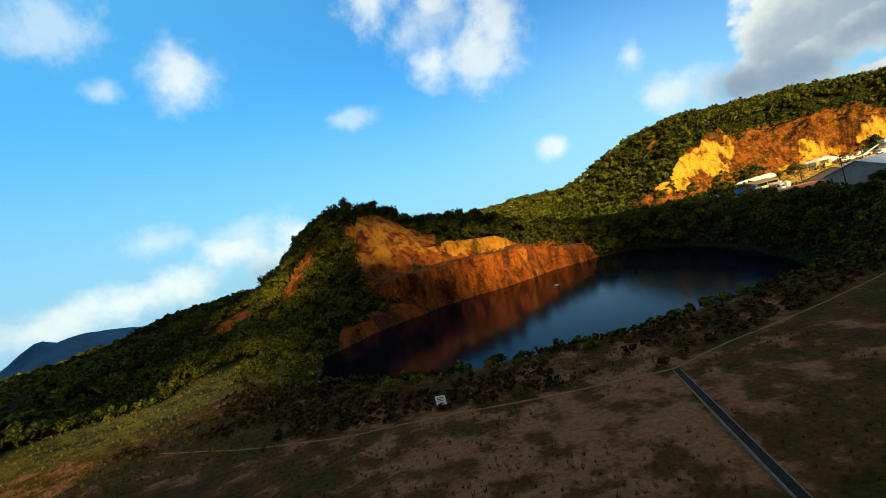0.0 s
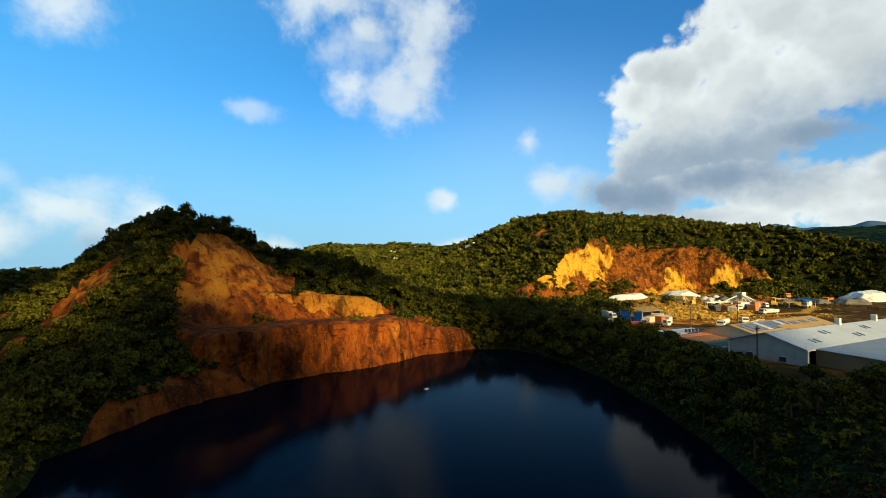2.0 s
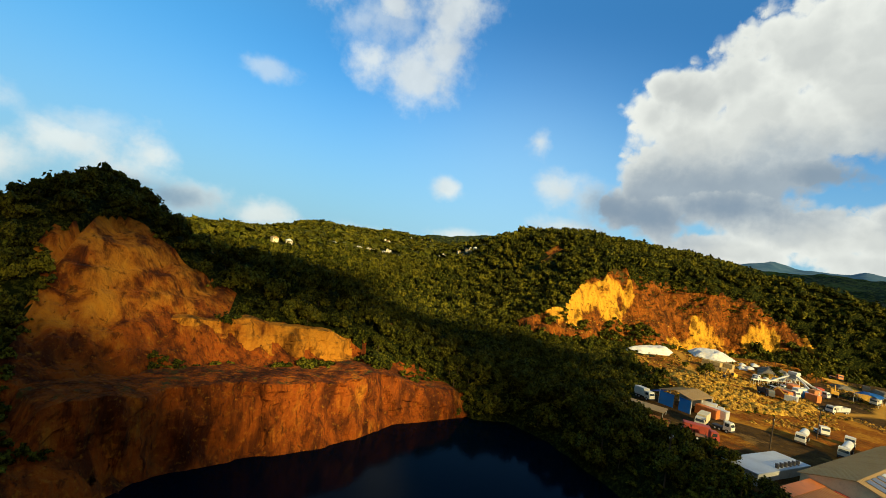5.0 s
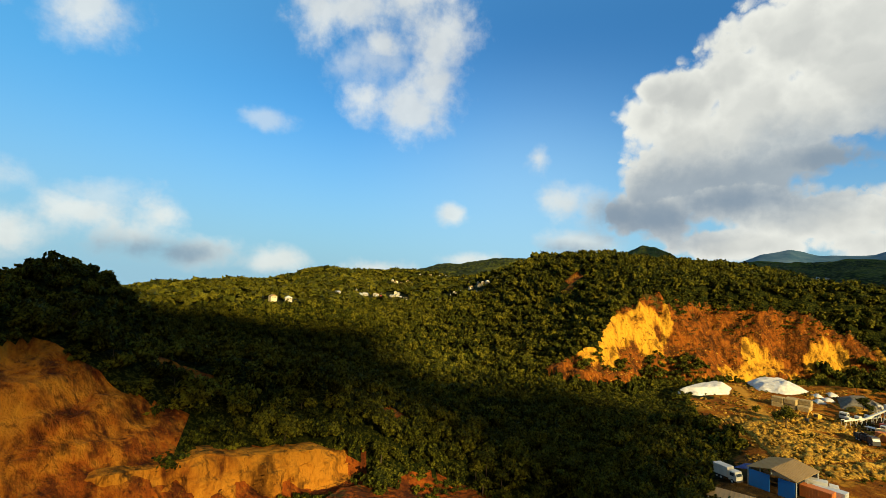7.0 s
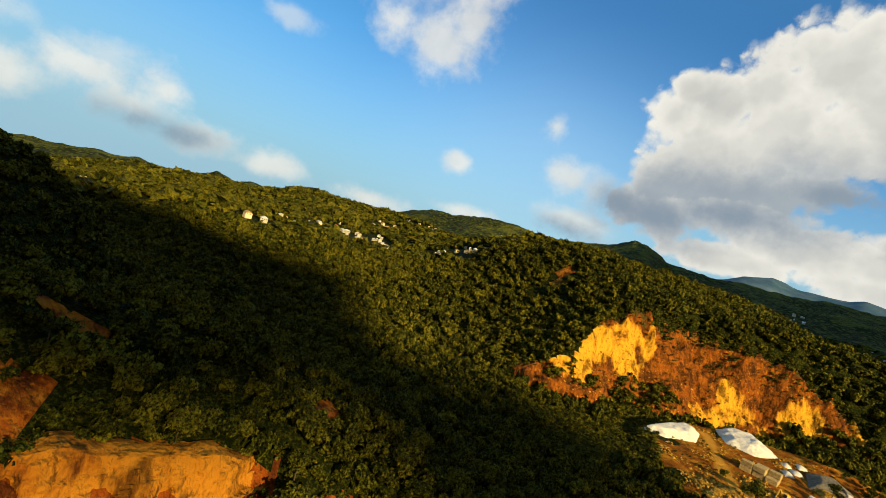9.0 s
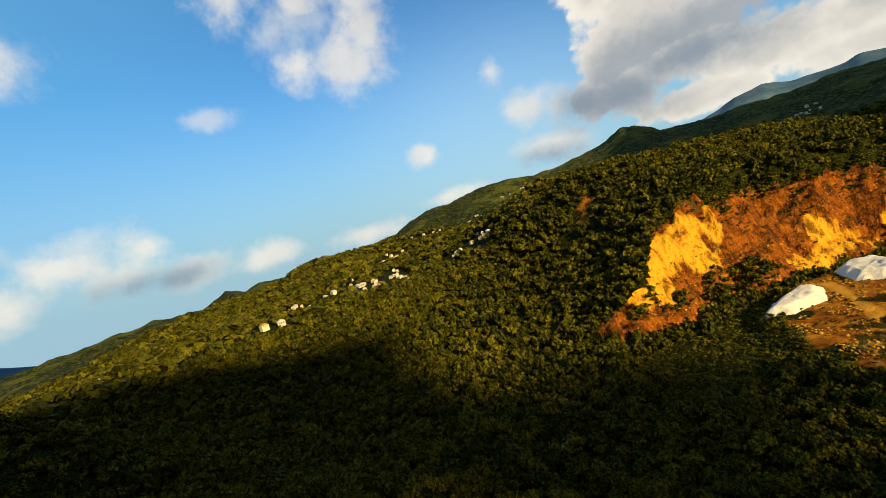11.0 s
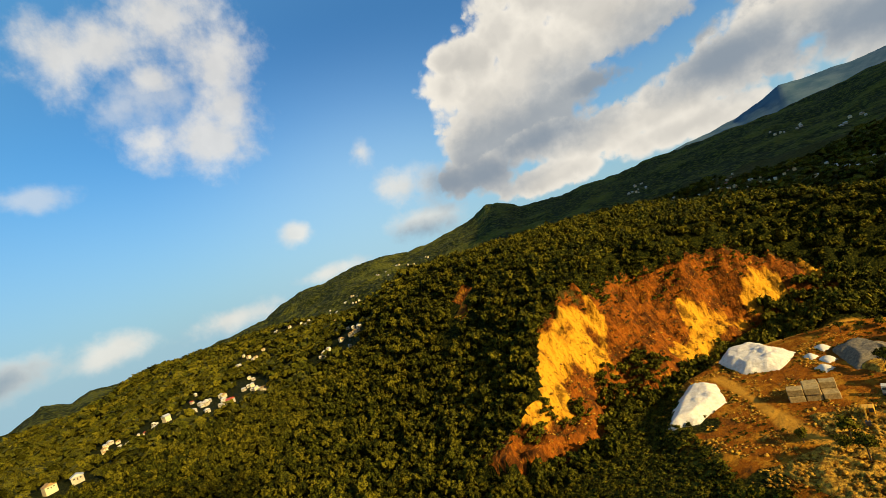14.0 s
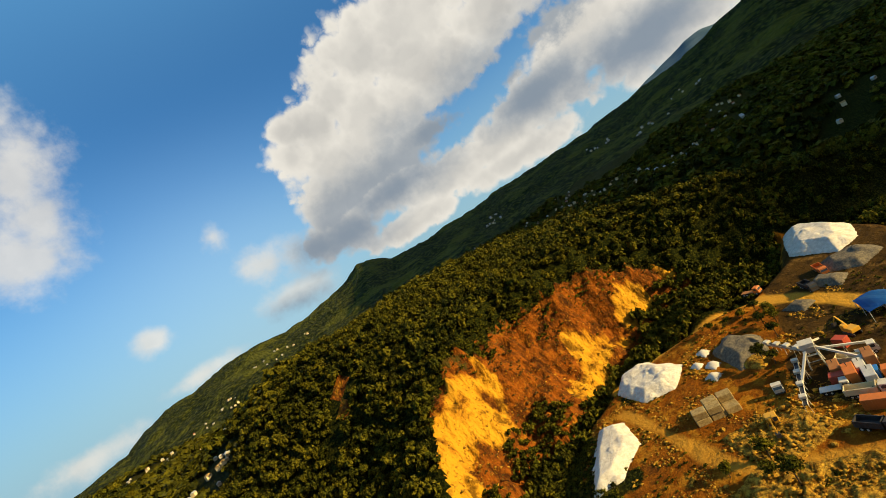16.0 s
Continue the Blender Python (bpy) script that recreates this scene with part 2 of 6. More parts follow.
def leaf_colour(dark, light, warm):
    def fn(gg):
        geo = gg.node("ShaderNodeNewGeometry")
        c = gg.mix(geo.outputs["Random Per Island"], dark, light)
        c = gg.mix(gg.span(gg.attr("tone"), 0.35, 1.0), c, warm)
        c = gg.mix(gg.math("MULTIPLY", gg.span(gg.noise(geo.outputs["Position"], 0.02, 3), 0.4, 0.7), 0.5), c, tuple(0.78 * v for v in warm))
        # gaps between leaf clumps shaded in the colour: noise lows near black, highs bright
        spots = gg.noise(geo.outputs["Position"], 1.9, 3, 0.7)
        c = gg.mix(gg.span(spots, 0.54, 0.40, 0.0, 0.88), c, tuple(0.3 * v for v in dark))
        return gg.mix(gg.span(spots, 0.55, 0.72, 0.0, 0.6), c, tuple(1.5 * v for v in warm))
    return fn


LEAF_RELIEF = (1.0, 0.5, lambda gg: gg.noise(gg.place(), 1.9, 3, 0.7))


def far_colour(gg):
    p = gg.place()
    # crowns darken outwards: the shade between them is painted into the colour
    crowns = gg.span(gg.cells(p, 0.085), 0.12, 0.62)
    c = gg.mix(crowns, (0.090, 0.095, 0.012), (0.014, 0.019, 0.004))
    big = gg.noise(p, 0.006, 6, 0.65)
    c = gg.mix(gg.math("MULTIPLY", gg.span(big, 0.48, 0.62), 0.6), c, (0.12, 0.12, 0.014))
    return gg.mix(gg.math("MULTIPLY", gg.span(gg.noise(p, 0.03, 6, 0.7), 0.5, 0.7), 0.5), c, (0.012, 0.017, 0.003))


def far_relief(gg):
    p = gg.place()
    return gg.math("SUBTRACT", gg.math("MULTIPLY", gg.noise(p, 0.03, 8, 0.7), 1.5), gg.math("MULTIPLY", gg.cells(p, 0.085), 0.9))


MAT = dict(
    ground=material("ground_soil", ground_colour, 0.95, bump=(1.0, 0.6, lambda gg: gg.math("ADD", gg.noise(gg.place(), 1.3, 7, 0.7), gg.math("MULTIPLY", gg.noise(gg.place(), 0.35, 5, 0.6), 1.5))), spec=0.05),
    cliff=material("red_rock", rock_colour((0.055, 0.013, 0.002), (0.205, 0.046, 0.003), (0.36, 0.145, 0.010), 0.3), 0.92, bump=(1.0, 1.1, rock_relief), spec=0.1),
    quarry=material("yellow_rock", rock_colour((0.06, 0.018, 0.002), (0.20, 0.056, 0.004), (0.52, 0.26, 0.016), 0.85), 0.92, bump=(1.0, 1.1, rock_relief), spec=0.1),
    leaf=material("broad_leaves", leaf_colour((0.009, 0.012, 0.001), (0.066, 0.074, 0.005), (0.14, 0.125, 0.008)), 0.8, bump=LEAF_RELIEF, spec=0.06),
    leaf_dry=material("dry_leaves", leaf_colour((0.045, 0.030, 0.007), (0.13, 0.085, 0.02), (0.17, 0.10, 0.025)), 0.8, spec=0.1),
    bark=material("bark", worn((0.07, 0.05, 0.03), 0.5, 2.0, (0.04, 0.03, 0.02)), 0.9, spec=0.1),
    shrub=material("bank_shrub_leaves", leaf_colour((0.012, 0.008, 0.002), (0.05, 0.028, 0.006), (0.085, 0.04, 0.010)), 0.8, spec=0.05),
    meadow=material("meadow_blades", leaf_colour((0.04, 0.036, 0.006), (0.12, 0.10, 0.014), (0.20, 0.145, 0.02)), 0.8, spec=0.1),
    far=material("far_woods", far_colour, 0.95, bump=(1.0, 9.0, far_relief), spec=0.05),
    # distance haze is mixed into this base colour as blue
    mountain=material("haze_blue_woods", lambda gg: gg.mix(gg.span(gg.noise(gg.place(), 0.004, 6, 0.65), 0.35, 0.65), (0.035, 0.075, 0.12), (0.075, 0.12, 0.16)), 1.0, spec=0.0),
    cloud=material("cloud_white", lambda gg: gg.mix(gg.noise(gg.place(), 0.02, 4, 0.6), (0.75, 0.75, 0.76), (0.86, 0.86, 0.86)), 1.0, spec=0.0),
    white=material("white_paint", worn((0.56, 0.53, 0.46), 0.45), 0.6),
    cream=material("cream_render", worn((0.62, 0.52, 0.32), 0.3), 0.8),
    yellow=material("yellow_paint", worn((0.62, 0.33, 0.03), 0.35), 0.5),
    orange=material("orange_paint", worn((0.55, 0.16, 0.03), 0.4), 0.6),
    red=material("red_paint", worn((0.40, 0.06, 0.03), 0.4), 0.6),
    blue=material("blue_sheet", worn((0.02, 0.15, 0.48), 0.2), 0.5),
    dark_blue=material("dark_blue_paint", worn((0.03, 0.06, 0.22), 0.3), 0.5),
    teal=material("teal_wall", worn((0.16, 0.40, 0.42), 0.3), 0.7),
    grey=material("grey_render", worn((0.33, 0.33, 0.31), 0.45), 0.85),
    concrete=material("concrete", worn((0.17, 0.125, 0.07), 0.6, 0.8), 0.9, bump=(0.4, 0.05, lambda gg: gg.noise(gg.place(), 4, 6, 0.7))),
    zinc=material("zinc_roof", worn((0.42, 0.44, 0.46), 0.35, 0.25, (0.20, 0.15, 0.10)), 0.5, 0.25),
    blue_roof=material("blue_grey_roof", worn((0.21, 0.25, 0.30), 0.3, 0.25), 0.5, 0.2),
    tan_roof=material("tan_roof", worn((0.33, 0.21, 0.075), 0.45, 0.25, (0.17, 0.09, 0.03)), 0.7),
    rust=material("rusty_sheet", worn((0.30, 0.12, 0.04), 0.5, 0.4, (0.42, 0.24, 0.08)), 0.85),
    green_roof=material("green_roof", worn((0.07, 0.09, 0.06), 0.3, 0.3), 0.7),
    block=material("tan_stone", lambda gg: gg.mix(gg.span(gg.noise(gg.place(), 1.6, 6, 0.65), 0.3, 0.7), (0.24, 0.17, 0.07), (0.40, 0.30, 0.14)), 0.95, bump=(0.5, 0.15, lambda gg: gg.noise(gg.place(), 3.0, 6, 0.7)), spec=0.1),
    kerb=material("pale_kerb", worn((0.27, 0.17, 0.09), 0.7, 0.9), 0.9),
    sign=material("sign_paint", worn((0.80, 0.80, 0.78), 0.15), 0.5),
    mud=material("wet_mud", worn((0.022, 0.014, 0.008), 0.5, 1.5, (0.05, 0.03, 0.015)), 0.9, spec=0.1),
    plaster=material("house_plaster", worn((0.40, 0.36, 0.27), 0.4), 0.8),
    dark=material("dark_steel", worn((0.045, 0.045, 0.05), 0.4), 0.6, 0.3),
    steel=material("pale_steel", worn((0.55, 0.54, 0.50), 0.35), 0.5, 0.2),
    tyre=material("tyre_rubber", (0.02, 0.02, 0.02), 0.9),
    glass=material("window_glass", (0.03, 0.04, 0.05), 0.12, spec=0.6),
    panel=material("roof_light", worn((0.05, 0.06, 0.09), 0.2, 1.0), 0.25, spec=0.5),
    chalk=material("white_aggregate", lambda gg: gg.mix(gg.span(gg.noise(gg.place(), 0.7, 7, 0.7), 0.35, 0.7), (0.54, 0.50, 0.43), (0.70, 0.67, 0.60)), 0.95, bump=(0.8, 0.5, lambda gg: gg.noise(gg.place(), 1.1, 8, 0.7)), spec=0.1),
    gravel=material("grey_aggregate", lambda gg: gg.mix(gg.span(gg.noise(gg.place(), 1.2, 7, 0.7), 0.35, 0.7), (0.09, 0.08, 0.065), (0.20, 0.17, 0.12)), 0.95, bump=(0.7, 0.4, lambda gg: gg.noise(gg.place(), 1.5, 8, 0.7)), spec=0.1),
    boulder=material("yellow_stone", lambda gg: gg.mix(gg.span(gg.noise(gg.place(), 0.22, 6, 0.7), 0.54, 0.66, 0.0, 0.7), gg.mix(gg.span(gg.noise(gg.place(), 0.8, 7, 0.75), 0.38, 0.64), (0.16, 0.07, 0.008), (0.62, 0.36, 0.045)), (0.05, 0.036, 0.005)), 0.95, bump=(1.0, 0.7, lambda gg: gg.noise(gg.place(), 1.3, 8, 0.75)), spec=0.1),
)


def water_material():
    m = bpy.data.materials.new("lake_water")
    m.use_nodes = True
    gg = Graph(m.node_tree)
    bsdf = gg.node("ShaderNodeBsdfPrincipled")
    bsdf.inputs["Base Color"].default_value = (0.0001, 0.0022, 0.0058, 1)
    bsdf.inputs["Roughness"].default_value = 0.09
    bsdf.inputs["IOR"].default_value = 1.28
    bsdf.inputs["Specular Tint"].default_value = (0.04, 0.32, 1.0, 1)
    bsdf.inputs["Specular IOR Level"].default_value = 0.045
    b = gg.node("ShaderNodeBump")
    b.inputs["Strength"].default_value, b.inputs["Distance"].default_value = 0.2, 0.05
    gg.plug(b.inputs["Height"], gg.noise(gg.place(), 1.4, 4, 0.6))
    gg.tree.links.new(b.outputs[0], bsdf.inputs["Normal"])
    gg.tree.links.new(bsdf.outputs[0], gg.node("ShaderNodeOutputMaterial").inputs[0])
    return m


MAT["water"] = water_material()

# ---- land ----


def step(a, b, v):
    t = np.clip((v - a) / (b - a), 0, 1)
    return t * t * (3 - 2 * t)


def lattice(ix, iy, seed):
    h = np.sin(ix * 127.1 + iy * 311.7 + seed * 74.7) * 43758.5453
    return h - np.floor(h)


def value_noise(x, y, seed=0):
    ix, iy = np.floor(x), np.floor(y)
    fx, fy = x - ix, y - iy
    fx, fy = fx * fx * (3 - 2 * fx), fy * fy * (3 - 2 * fy)
    a, b = lattice(ix, iy, seed), lattice(ix + 1, iy, seed)
    c, d = lattice(ix, iy + 1, seed), lattice(ix + 1, iy + 1, seed)
    return (a * (1 - fx) + b * fx) * (1 - fy) + (c * (1 - fx) + d * fx) * fy - 0.5


def fbm(x, y, size, octaves=4, seed=0, gain=0.5):
    total, amp, f = 0.0, 1.0, 1.0 / size
    for k in range(octaves):
        total = total + amp * value_noise(x * f + 13.7 * k, y * f - 7.3 * k, seed + k)
        amp, f = amp * gain, f * 2.03
    return total


def line_distance(x, y, pts):
    best = np.full(np.shape(x), 1e9)
    for (ax, ay), (bx, by) in zip(pts[:-1], pts[1:]):
        ux, uy = bx - ax, by - ay
        t = np.clip(((x - ax) * ux + (y - ay) * uy) / (ux * ux + uy * uy), 0, 1)
        best = np.minimum(best, np.hypot(x - ax - t * ux, y - ay - t * uy))
    return best


def inside(x, y, pts):
    hit = np.zeros(np.shape(x), bool)
    for (ax, ay), (bx, by) in zip(pts, pts[1:] + pts[:1]):
        cross = (ay > y) != (by > y)
        with np.errstate(divide="ignore", invalid="ignore"):
            hit ^= cross & (x < (bx - ax) * (y - ay) / (by - ay + 1e-12) + ax)
    return hit


def signed(x, y, pts):
    """Metres outside (+) or inside (-) a closed outline."""
    d = line_distance(x, y, pts + pts[:1])
    return np.where(inside(x, y, pts), -d, d)


SHORE = [(-38, 112), (-30, 132), (-24, 142), (-17, 150), (-3, 158), (9, 163), (22, 170), (36, 184), (46, 190), (55, 194), (72, 194), (78, 180), (81, 160), (80, 140), (76, 115),
         (70, 95), (62, 76), (48, 62), (33, 54), (15, 49), (0, 49), (-12, 54), (-24, 68), (-33, 86)]
FOOT_EAST = [(96, 330), (108, 308), (128, 298), (155, 287), (172, 299), (200, 292), (225, 294), (254, 285), (284, 269), (308, 246), (340, 205), (420, 160)]
FOOT_WEST = [(-38, 116), (-54, 140), (-68, 155), (-84, 168), (-112, 178), (-150, 215)]
YARD = [(93, 96), (98, 132), (108, 160), (104, 182), (120, 200), (148, 214), (152, 240), (158, 262), (170, 276), (198, 284), (222, 280), (234, 270), (240, 255), (258, 240), (285, 231), (316, 234), (320, 218), (298, 200), (262, 183), (230, 155), (190, 122), (150, 92)]


# fresh yellow cuts in the eastern face
CUTS = [
    [(140, 303), (146, 309), (158, 314), (176, 324), (202, 322), (199, 315), (189, 310), (182, 305), (160, 302)],
    [(206, 291), (210, 302), (236, 306), (258, 299), (259, 289), (232, 286)],
    [(258, 292), (265, 286), (280, 278), (295, 269), (302, 276), (285, 284), (267, 294)],
]


def side_of(x, y, pts):
    """Metres past a foot line, to its uphill side (+)."""
    d = line_distance(x, y, pts)
    closed = pts + [(pts[-1][0], 900), (pts[0][0], 900)]
    return np.where(inside(x, y, closed), d, -d)


def bowl(x, y, cx, cy, rx, ry, h, turn=0.0):
    c, s = math.cos(radians(turn)), math.sin(radians(turn))
    u, v = (x - cx) * c + (y - cy) * s, -(x - cx) * s + (y - cy) * c
    return h * np.exp(-(u / rx) ** 2 - (v / ry) ** 2)


# far skyline: bearing from the lake and height of the crest in metres, at about 2.6 km
CREST = [(-180, 40), (-110, 40), (-70, 0), (-48, -100), (-43.7, -70), (-38.5, -70), (-33, -70), (-26, -62), (-22.3, -40), (-20.9, -48), (-19.2, -28), (-17.3, -44), (-14.3, -46), (-11.6, 16), (-9.8, -12), (-8, 12), (-5.8, 2), (-3, -8), (3, 20), (6.9, 42), (8.7, 48), (10.7, 96), (13, 126), (16.8, 158), (20, 176), (23, 178), (26.3, 156), (30.1, 186), (33.5, 202), (35.2, 222), (36.8, 262), (38.4, 252), (40.8, 202), (43, 196), (46, 188), (52, 192), (58, 200), (64.5, 214), (72, 236), (79, 262), (83, 300), (87, 330), (130, 150)]
# mountains farther off, coloured haze blue, the same way, at about 6.2 km
MOUNTAINS = [(40, 330), (45, 400), (46.4, 440), (47.9, 510), (50.3, 545), (52.4, 480), (54, 478), (56.5, 492), (57.5, 530), (60, 515), (64.5, 500), (67, 600), (68.6, 690), (70.8, 640), (73.5, 610), (76.1, 640), (79.9, 660), (84, 600), (92, 420)]

# and a ridge to the west in the same haze blue, at about 3.4 km
WEST_RIDGE = [(-54, -230), (-47, -130), (-45.5, -76), (-43.9, -8), (-42.8, 28), (-42.2, 32), (-41.2, 8), (-39.3, 26), (-37.4, 10), (-35, -15), (-33.6, -30), (-32.1, 8), (-30, -20), (-26, -120)]


def cliff_top(x):
    """Height of the lower cliff's edge along the north shore."""
    return np.interp(x, [-24, -10, 2, 30, 56, 64], [13, 14, 13.5, 13, 7.5, 3])


def land(x, y):
    """Height of the ground, and masks, at arrays of x and y."""
    n_big, n_mid, n_fine = fbm(x, y, 60, 4, 1), fbm(x, y, 14, 4, 5), fbm(x, y, 4, 3, 9)
    yard_d = signed(x, y, YARD)
    yard = step(6, -4, yard_d)
    h = 9.0 + 1.2 * n_big
    h = h * (1 - yard) + yard * (10.4 + 0.055 * np.maximum(0, 0.6 * (x - 150) + 0.5 * (y - 200)) + 0.25 * n_mid)
    field = step(60, 46, y) * step(-75, -45, x)
    h = h * (1 - field) + field * (8.5 + 0.25 * n_mid)
    # low ground west of the lake
    west_low = step(-30, -60, x) * step(190, 140, y)
    h = h - west_low * step(40, 90, y) * 4.0
    # country to the north and round about
    r = np.hypot(x - 40, y - 150)
    az = np.degrees(np.arctan2(x - 40, y - 150))
    north = step(375, 490, y + 0.25 * x) * step(330, 120, x)
    h = h + 22 * north - 11 * step(10, -90, x) * step(500, 620, y) + bowl(x, y, 70, 860, 260, 220, 27) + bowl(x, y, 420, 700, 200, 160, 34)
    h = h + (34 * step(420, 560, x) + 26 * step(560, 900, x)) * step(-300, 200, y) + bowl(x, y, 262, 256, 26, 12, 8) + 12 * n_big * step(420, 800, r)
    crest = np.interp(az, [c[0] for c in CREST], [c[1] for c in CREST])
    rise = step(900, 2600, r)
    h = h - 26 * step(600, 1300, r) * step(12, -12, az)
    crest = crest - 0.12 * np.maximum(0, r - 2650)
    h = np.where(r > 900, h * (1 - rise) + rise * (crest + 26 * fbm(x, y, 300, 4, 21) + 14 * fbm(x, y, 90, 2, 23)) - 6 * step(900, 1500, r) * step(1900, 1500, r), h)
    h = h + 34 * fbm(x, y, 420, 4, 31) * step(1000, 1800, r) * (1 - rise)
    # the land falls away to the west
    h = h - (8 * step(200, 400, r) + 18 * step(400, 900, r) * step(2400, 1200, r)) * step(-16, -34, az)
    bearing = np.degrees(np.arctan2(x, y + 8))
    h = h - 8.0 * step(-30.5, -36, bearing) * step(-80, -60, bearing) * step(95, 155, np.hypot(x, y + 8))
    # western hill
    hill = bowl(x, y, -70, 280, 32, 60, 44) + bowl(x, y, -48, 192, 24, 30, 25) + bowl(x, y, 5, 225, 40, 40, 14) + bowl(x, y, -96, 212, 34, 30, 2) + bowl(x, y, 30, 245, 45, 30, 4) + bowl(x, y, -27, 203, 20, 24, 12) + bowl(x, y, -4, 226, 30, 26, 7)
    h = h + hill + 1.6 * n_mid * step(2, 12, hill)
    foot_w = side_of(x, y, FOOT_WEST)
    h_w = np.where(foot_w < 0, 6.0, 6.0 + 1.1 * foot_w) + 2.2 * n_mid
    west_gate = step(-36, -44, x) * step(240, 200, y)
    h = np.where(x < -36, h * (1 - west_gate) + west_gate * np.minimum(h, np.maximum(h_w, 4.0 + n_big)), h)
    # eastern hill with the open face
    hill_e = 49 * step(97, 220, x + 5 * n_mid) * step(760, 430, y - 0.3 * (x - 180)) + 7 * step(320, 400, y) * step(140, 220, x) * step(700, 450, y) + bowl(x, y, 312, 392, 75, 60, 8)
    hill_e = hill_e * (1 - 0.7 * step(325, 470, x + 0.5 * (330 - y)))
    foot_e = side_of(x, y, FOOT_EAST) + 5.0 * n_mid + 0.8 * n_fine
    face = np.interp(foot_e, [-1, 0, 2.5, 7, 12, 20, 30, 40, 60], [0, 0.5, 8, 11, 20, 32, 46, 56, 80]) + 3 * n_mid - 7 * np.abs(fbm(x, y, 12, 4, 57)) - 5 * np.abs(fbm(x, y, 5.5, 3, 59)) + 1.2 * n_fine
    h_e = h + np.where(foot_e > -1, np.minimum(hill_e + 2.5 * n_big, np.maximum(face, 0)), 0)
    h = np.where(side_of(x, y, FOOT_EAST) > -14, h_e, h)
    # lake and its shores
    wob = 3.0 * n_mid + 1.3 * n_fine
    out = signed(x, y, SHORE)
    d = out + np.where((y > 110) & (x < 66), wob, 0.4 * wob)
    low_top = cliff_top(x)
    right = np.interp(d, [0, 2.5, 6.5, 9, 20], [-2.5, -1, 0.86, 0.94, 0.98]) * np.where(d > 2.6, low_top, 1.0) - 0.8 * (d > 2.6)
    upper = np.where(d > 20, np.interp(d, [20, 22, 27.5, 31, 40, 60], [0, 0.2, 7.0, 8.6, 14, 40]), 0)
    ledge_gate = step(44, 28, x)
    right = right + upper * ledge_gate + (1 - ledge_gate) * np.maximum(0, d - 11) * 1.1
    left = np.interp(d, [0, 1, 14, 24, 34, 44, 60], [0, 4, 10, 19.5, 33, 47, 66])
    w_left = step(-7, -20, x)
    cliff = right * (1 - w_left) + left * w_left
    bank = np.interp(d, [0, 1, 7, 12, 40], [0, 0.8, 7.5, 9, 40])
    w_bank = np.maximum(step(56, 66, x), step(128, 112, y))
    shore = cliff * (1 - w_bank) + bank * w_bank
    h = np.where(out < 60, np.minimum(h, np.maximum(shore, -5)), h)
    h = np.where(d < 0, np.maximum(-5, 1.2 * d), h)
    # bare rock and soil
    gate_w = step(106, 122, y) * (1 - step(58, 62, x))
    bare_top = np.where(x > -6, np.where(x < 31, 27.0, 11.0), 50.0 - 0.45 * np.abs(x + 28))
    rock_w = gate_w * step(-3, -2, d) * step(bare_top + 2.0, bare_top - 1.0, d + 7 * n_mid) * np.maximum(step(-3, 3, x + 24 + 0.41 * (y - 142) + 7 * n_mid), step(6, 3, d + 4 * n_mid) * step(-39, -33, x) * (x < -20))
    spots = step(7, 4, np.hypot(x - 39, (y - 222) * 1.1) + 4 * n_mid) + step(2.6, 1.2, np.abs(y - 212 + 2 * n_mid)) * step(11, 7, np.abs(x + 12))
    scars = 0.0
    for cx, cy, rx, ry in ((-89, 187, 12, 12), (-61, 173, 5.5, 9.5), (-103, 160, 5, 5), (-56, 147, 4, 5), (-70, 160, 3, 4)):
        scars = np.maximum(scars, step(1.1, 0.8, np.hypot((x - cx) / rx, (y - cy) / ry) + 0.9 * n_mid))
    rock_w = np.clip(np.maximum(np.maximum(rock_w, scars), spots), 0, 1)
    # broken ledges and gullies in the bare slope
    crag = 3.0 * np.abs(fbm(x, y, 12, 3, 83)) + 1.2 * np.abs(fbm(x, y, 5, 3, 85)) - 0.7
    shelf = 0.6 * np.sin(h * 1.15 + 5 * n_mid)
    h = h - rock_w * step(6, 12, d) * step(-6, -14, x) * (crag + shelf)
    band = side_of(x, y, FOOT_EAST)
    veil = fbm(x, y, 16, 4, 51)
    top_e = np.interp(x, [112, 128, 146, 166, 196, 225, 258, 278, 290, 300], [5, 7, 13, 24, 30, 32, 30, 22, 14, 4])
    frayed = 9 * fbm(x, y, 24, 2, 77) + 6 * fbm(x, y, 7, 2, 79)
    rock_e = step(-1, 1.5, band + 3 * n_mid) * step(1.5, -1.5, band - top_e + frayed) * step(118, 128, x) * step(300, 290, x) * step(262, 270, y)
    scar_up = step(6, 3.5, line_distance(x, y, [(158, 377), (172, 384), (184, 387)]) * np.where(x > 172, 0.9, 1.7) + 4 * n_mid)
    rock_e = np.clip(np.maximum(rock_e, scar_up), 0, 1)
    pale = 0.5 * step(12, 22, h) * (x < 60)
    for cut in CUTS:
        pale = np.maximum(pale, step(2.5, -3.5, signed(x, y, cut) + 16 * fbm(x, y, 11, 4, 87) + 2 + 3 * n_fine))
    pale = np.maximum(pale, 0.35 * scar_up)
    green = (0.30 * step(-10, 2, band - top_e) + 0.16 * step(3, 9, band) + 0.35 * step(20, 4, np.hypot(x - 152, (y - 300) * 1.6)) - 0.6 * pale) * (x > 100)
    road = step(4.2, 2.6, line_distance(x, y, ROAD) + n_mid)
    road = np.maximum(road, 0.7 * step(2.4, 0.8, line_distance(x, y, TRACK) + 2.4 * n_mid))
    dirt = np.maximum(yard * step(0.42, 0.2, fbm(x, y, 30, 3, 61) + 0.25 * (x < 150)), road)
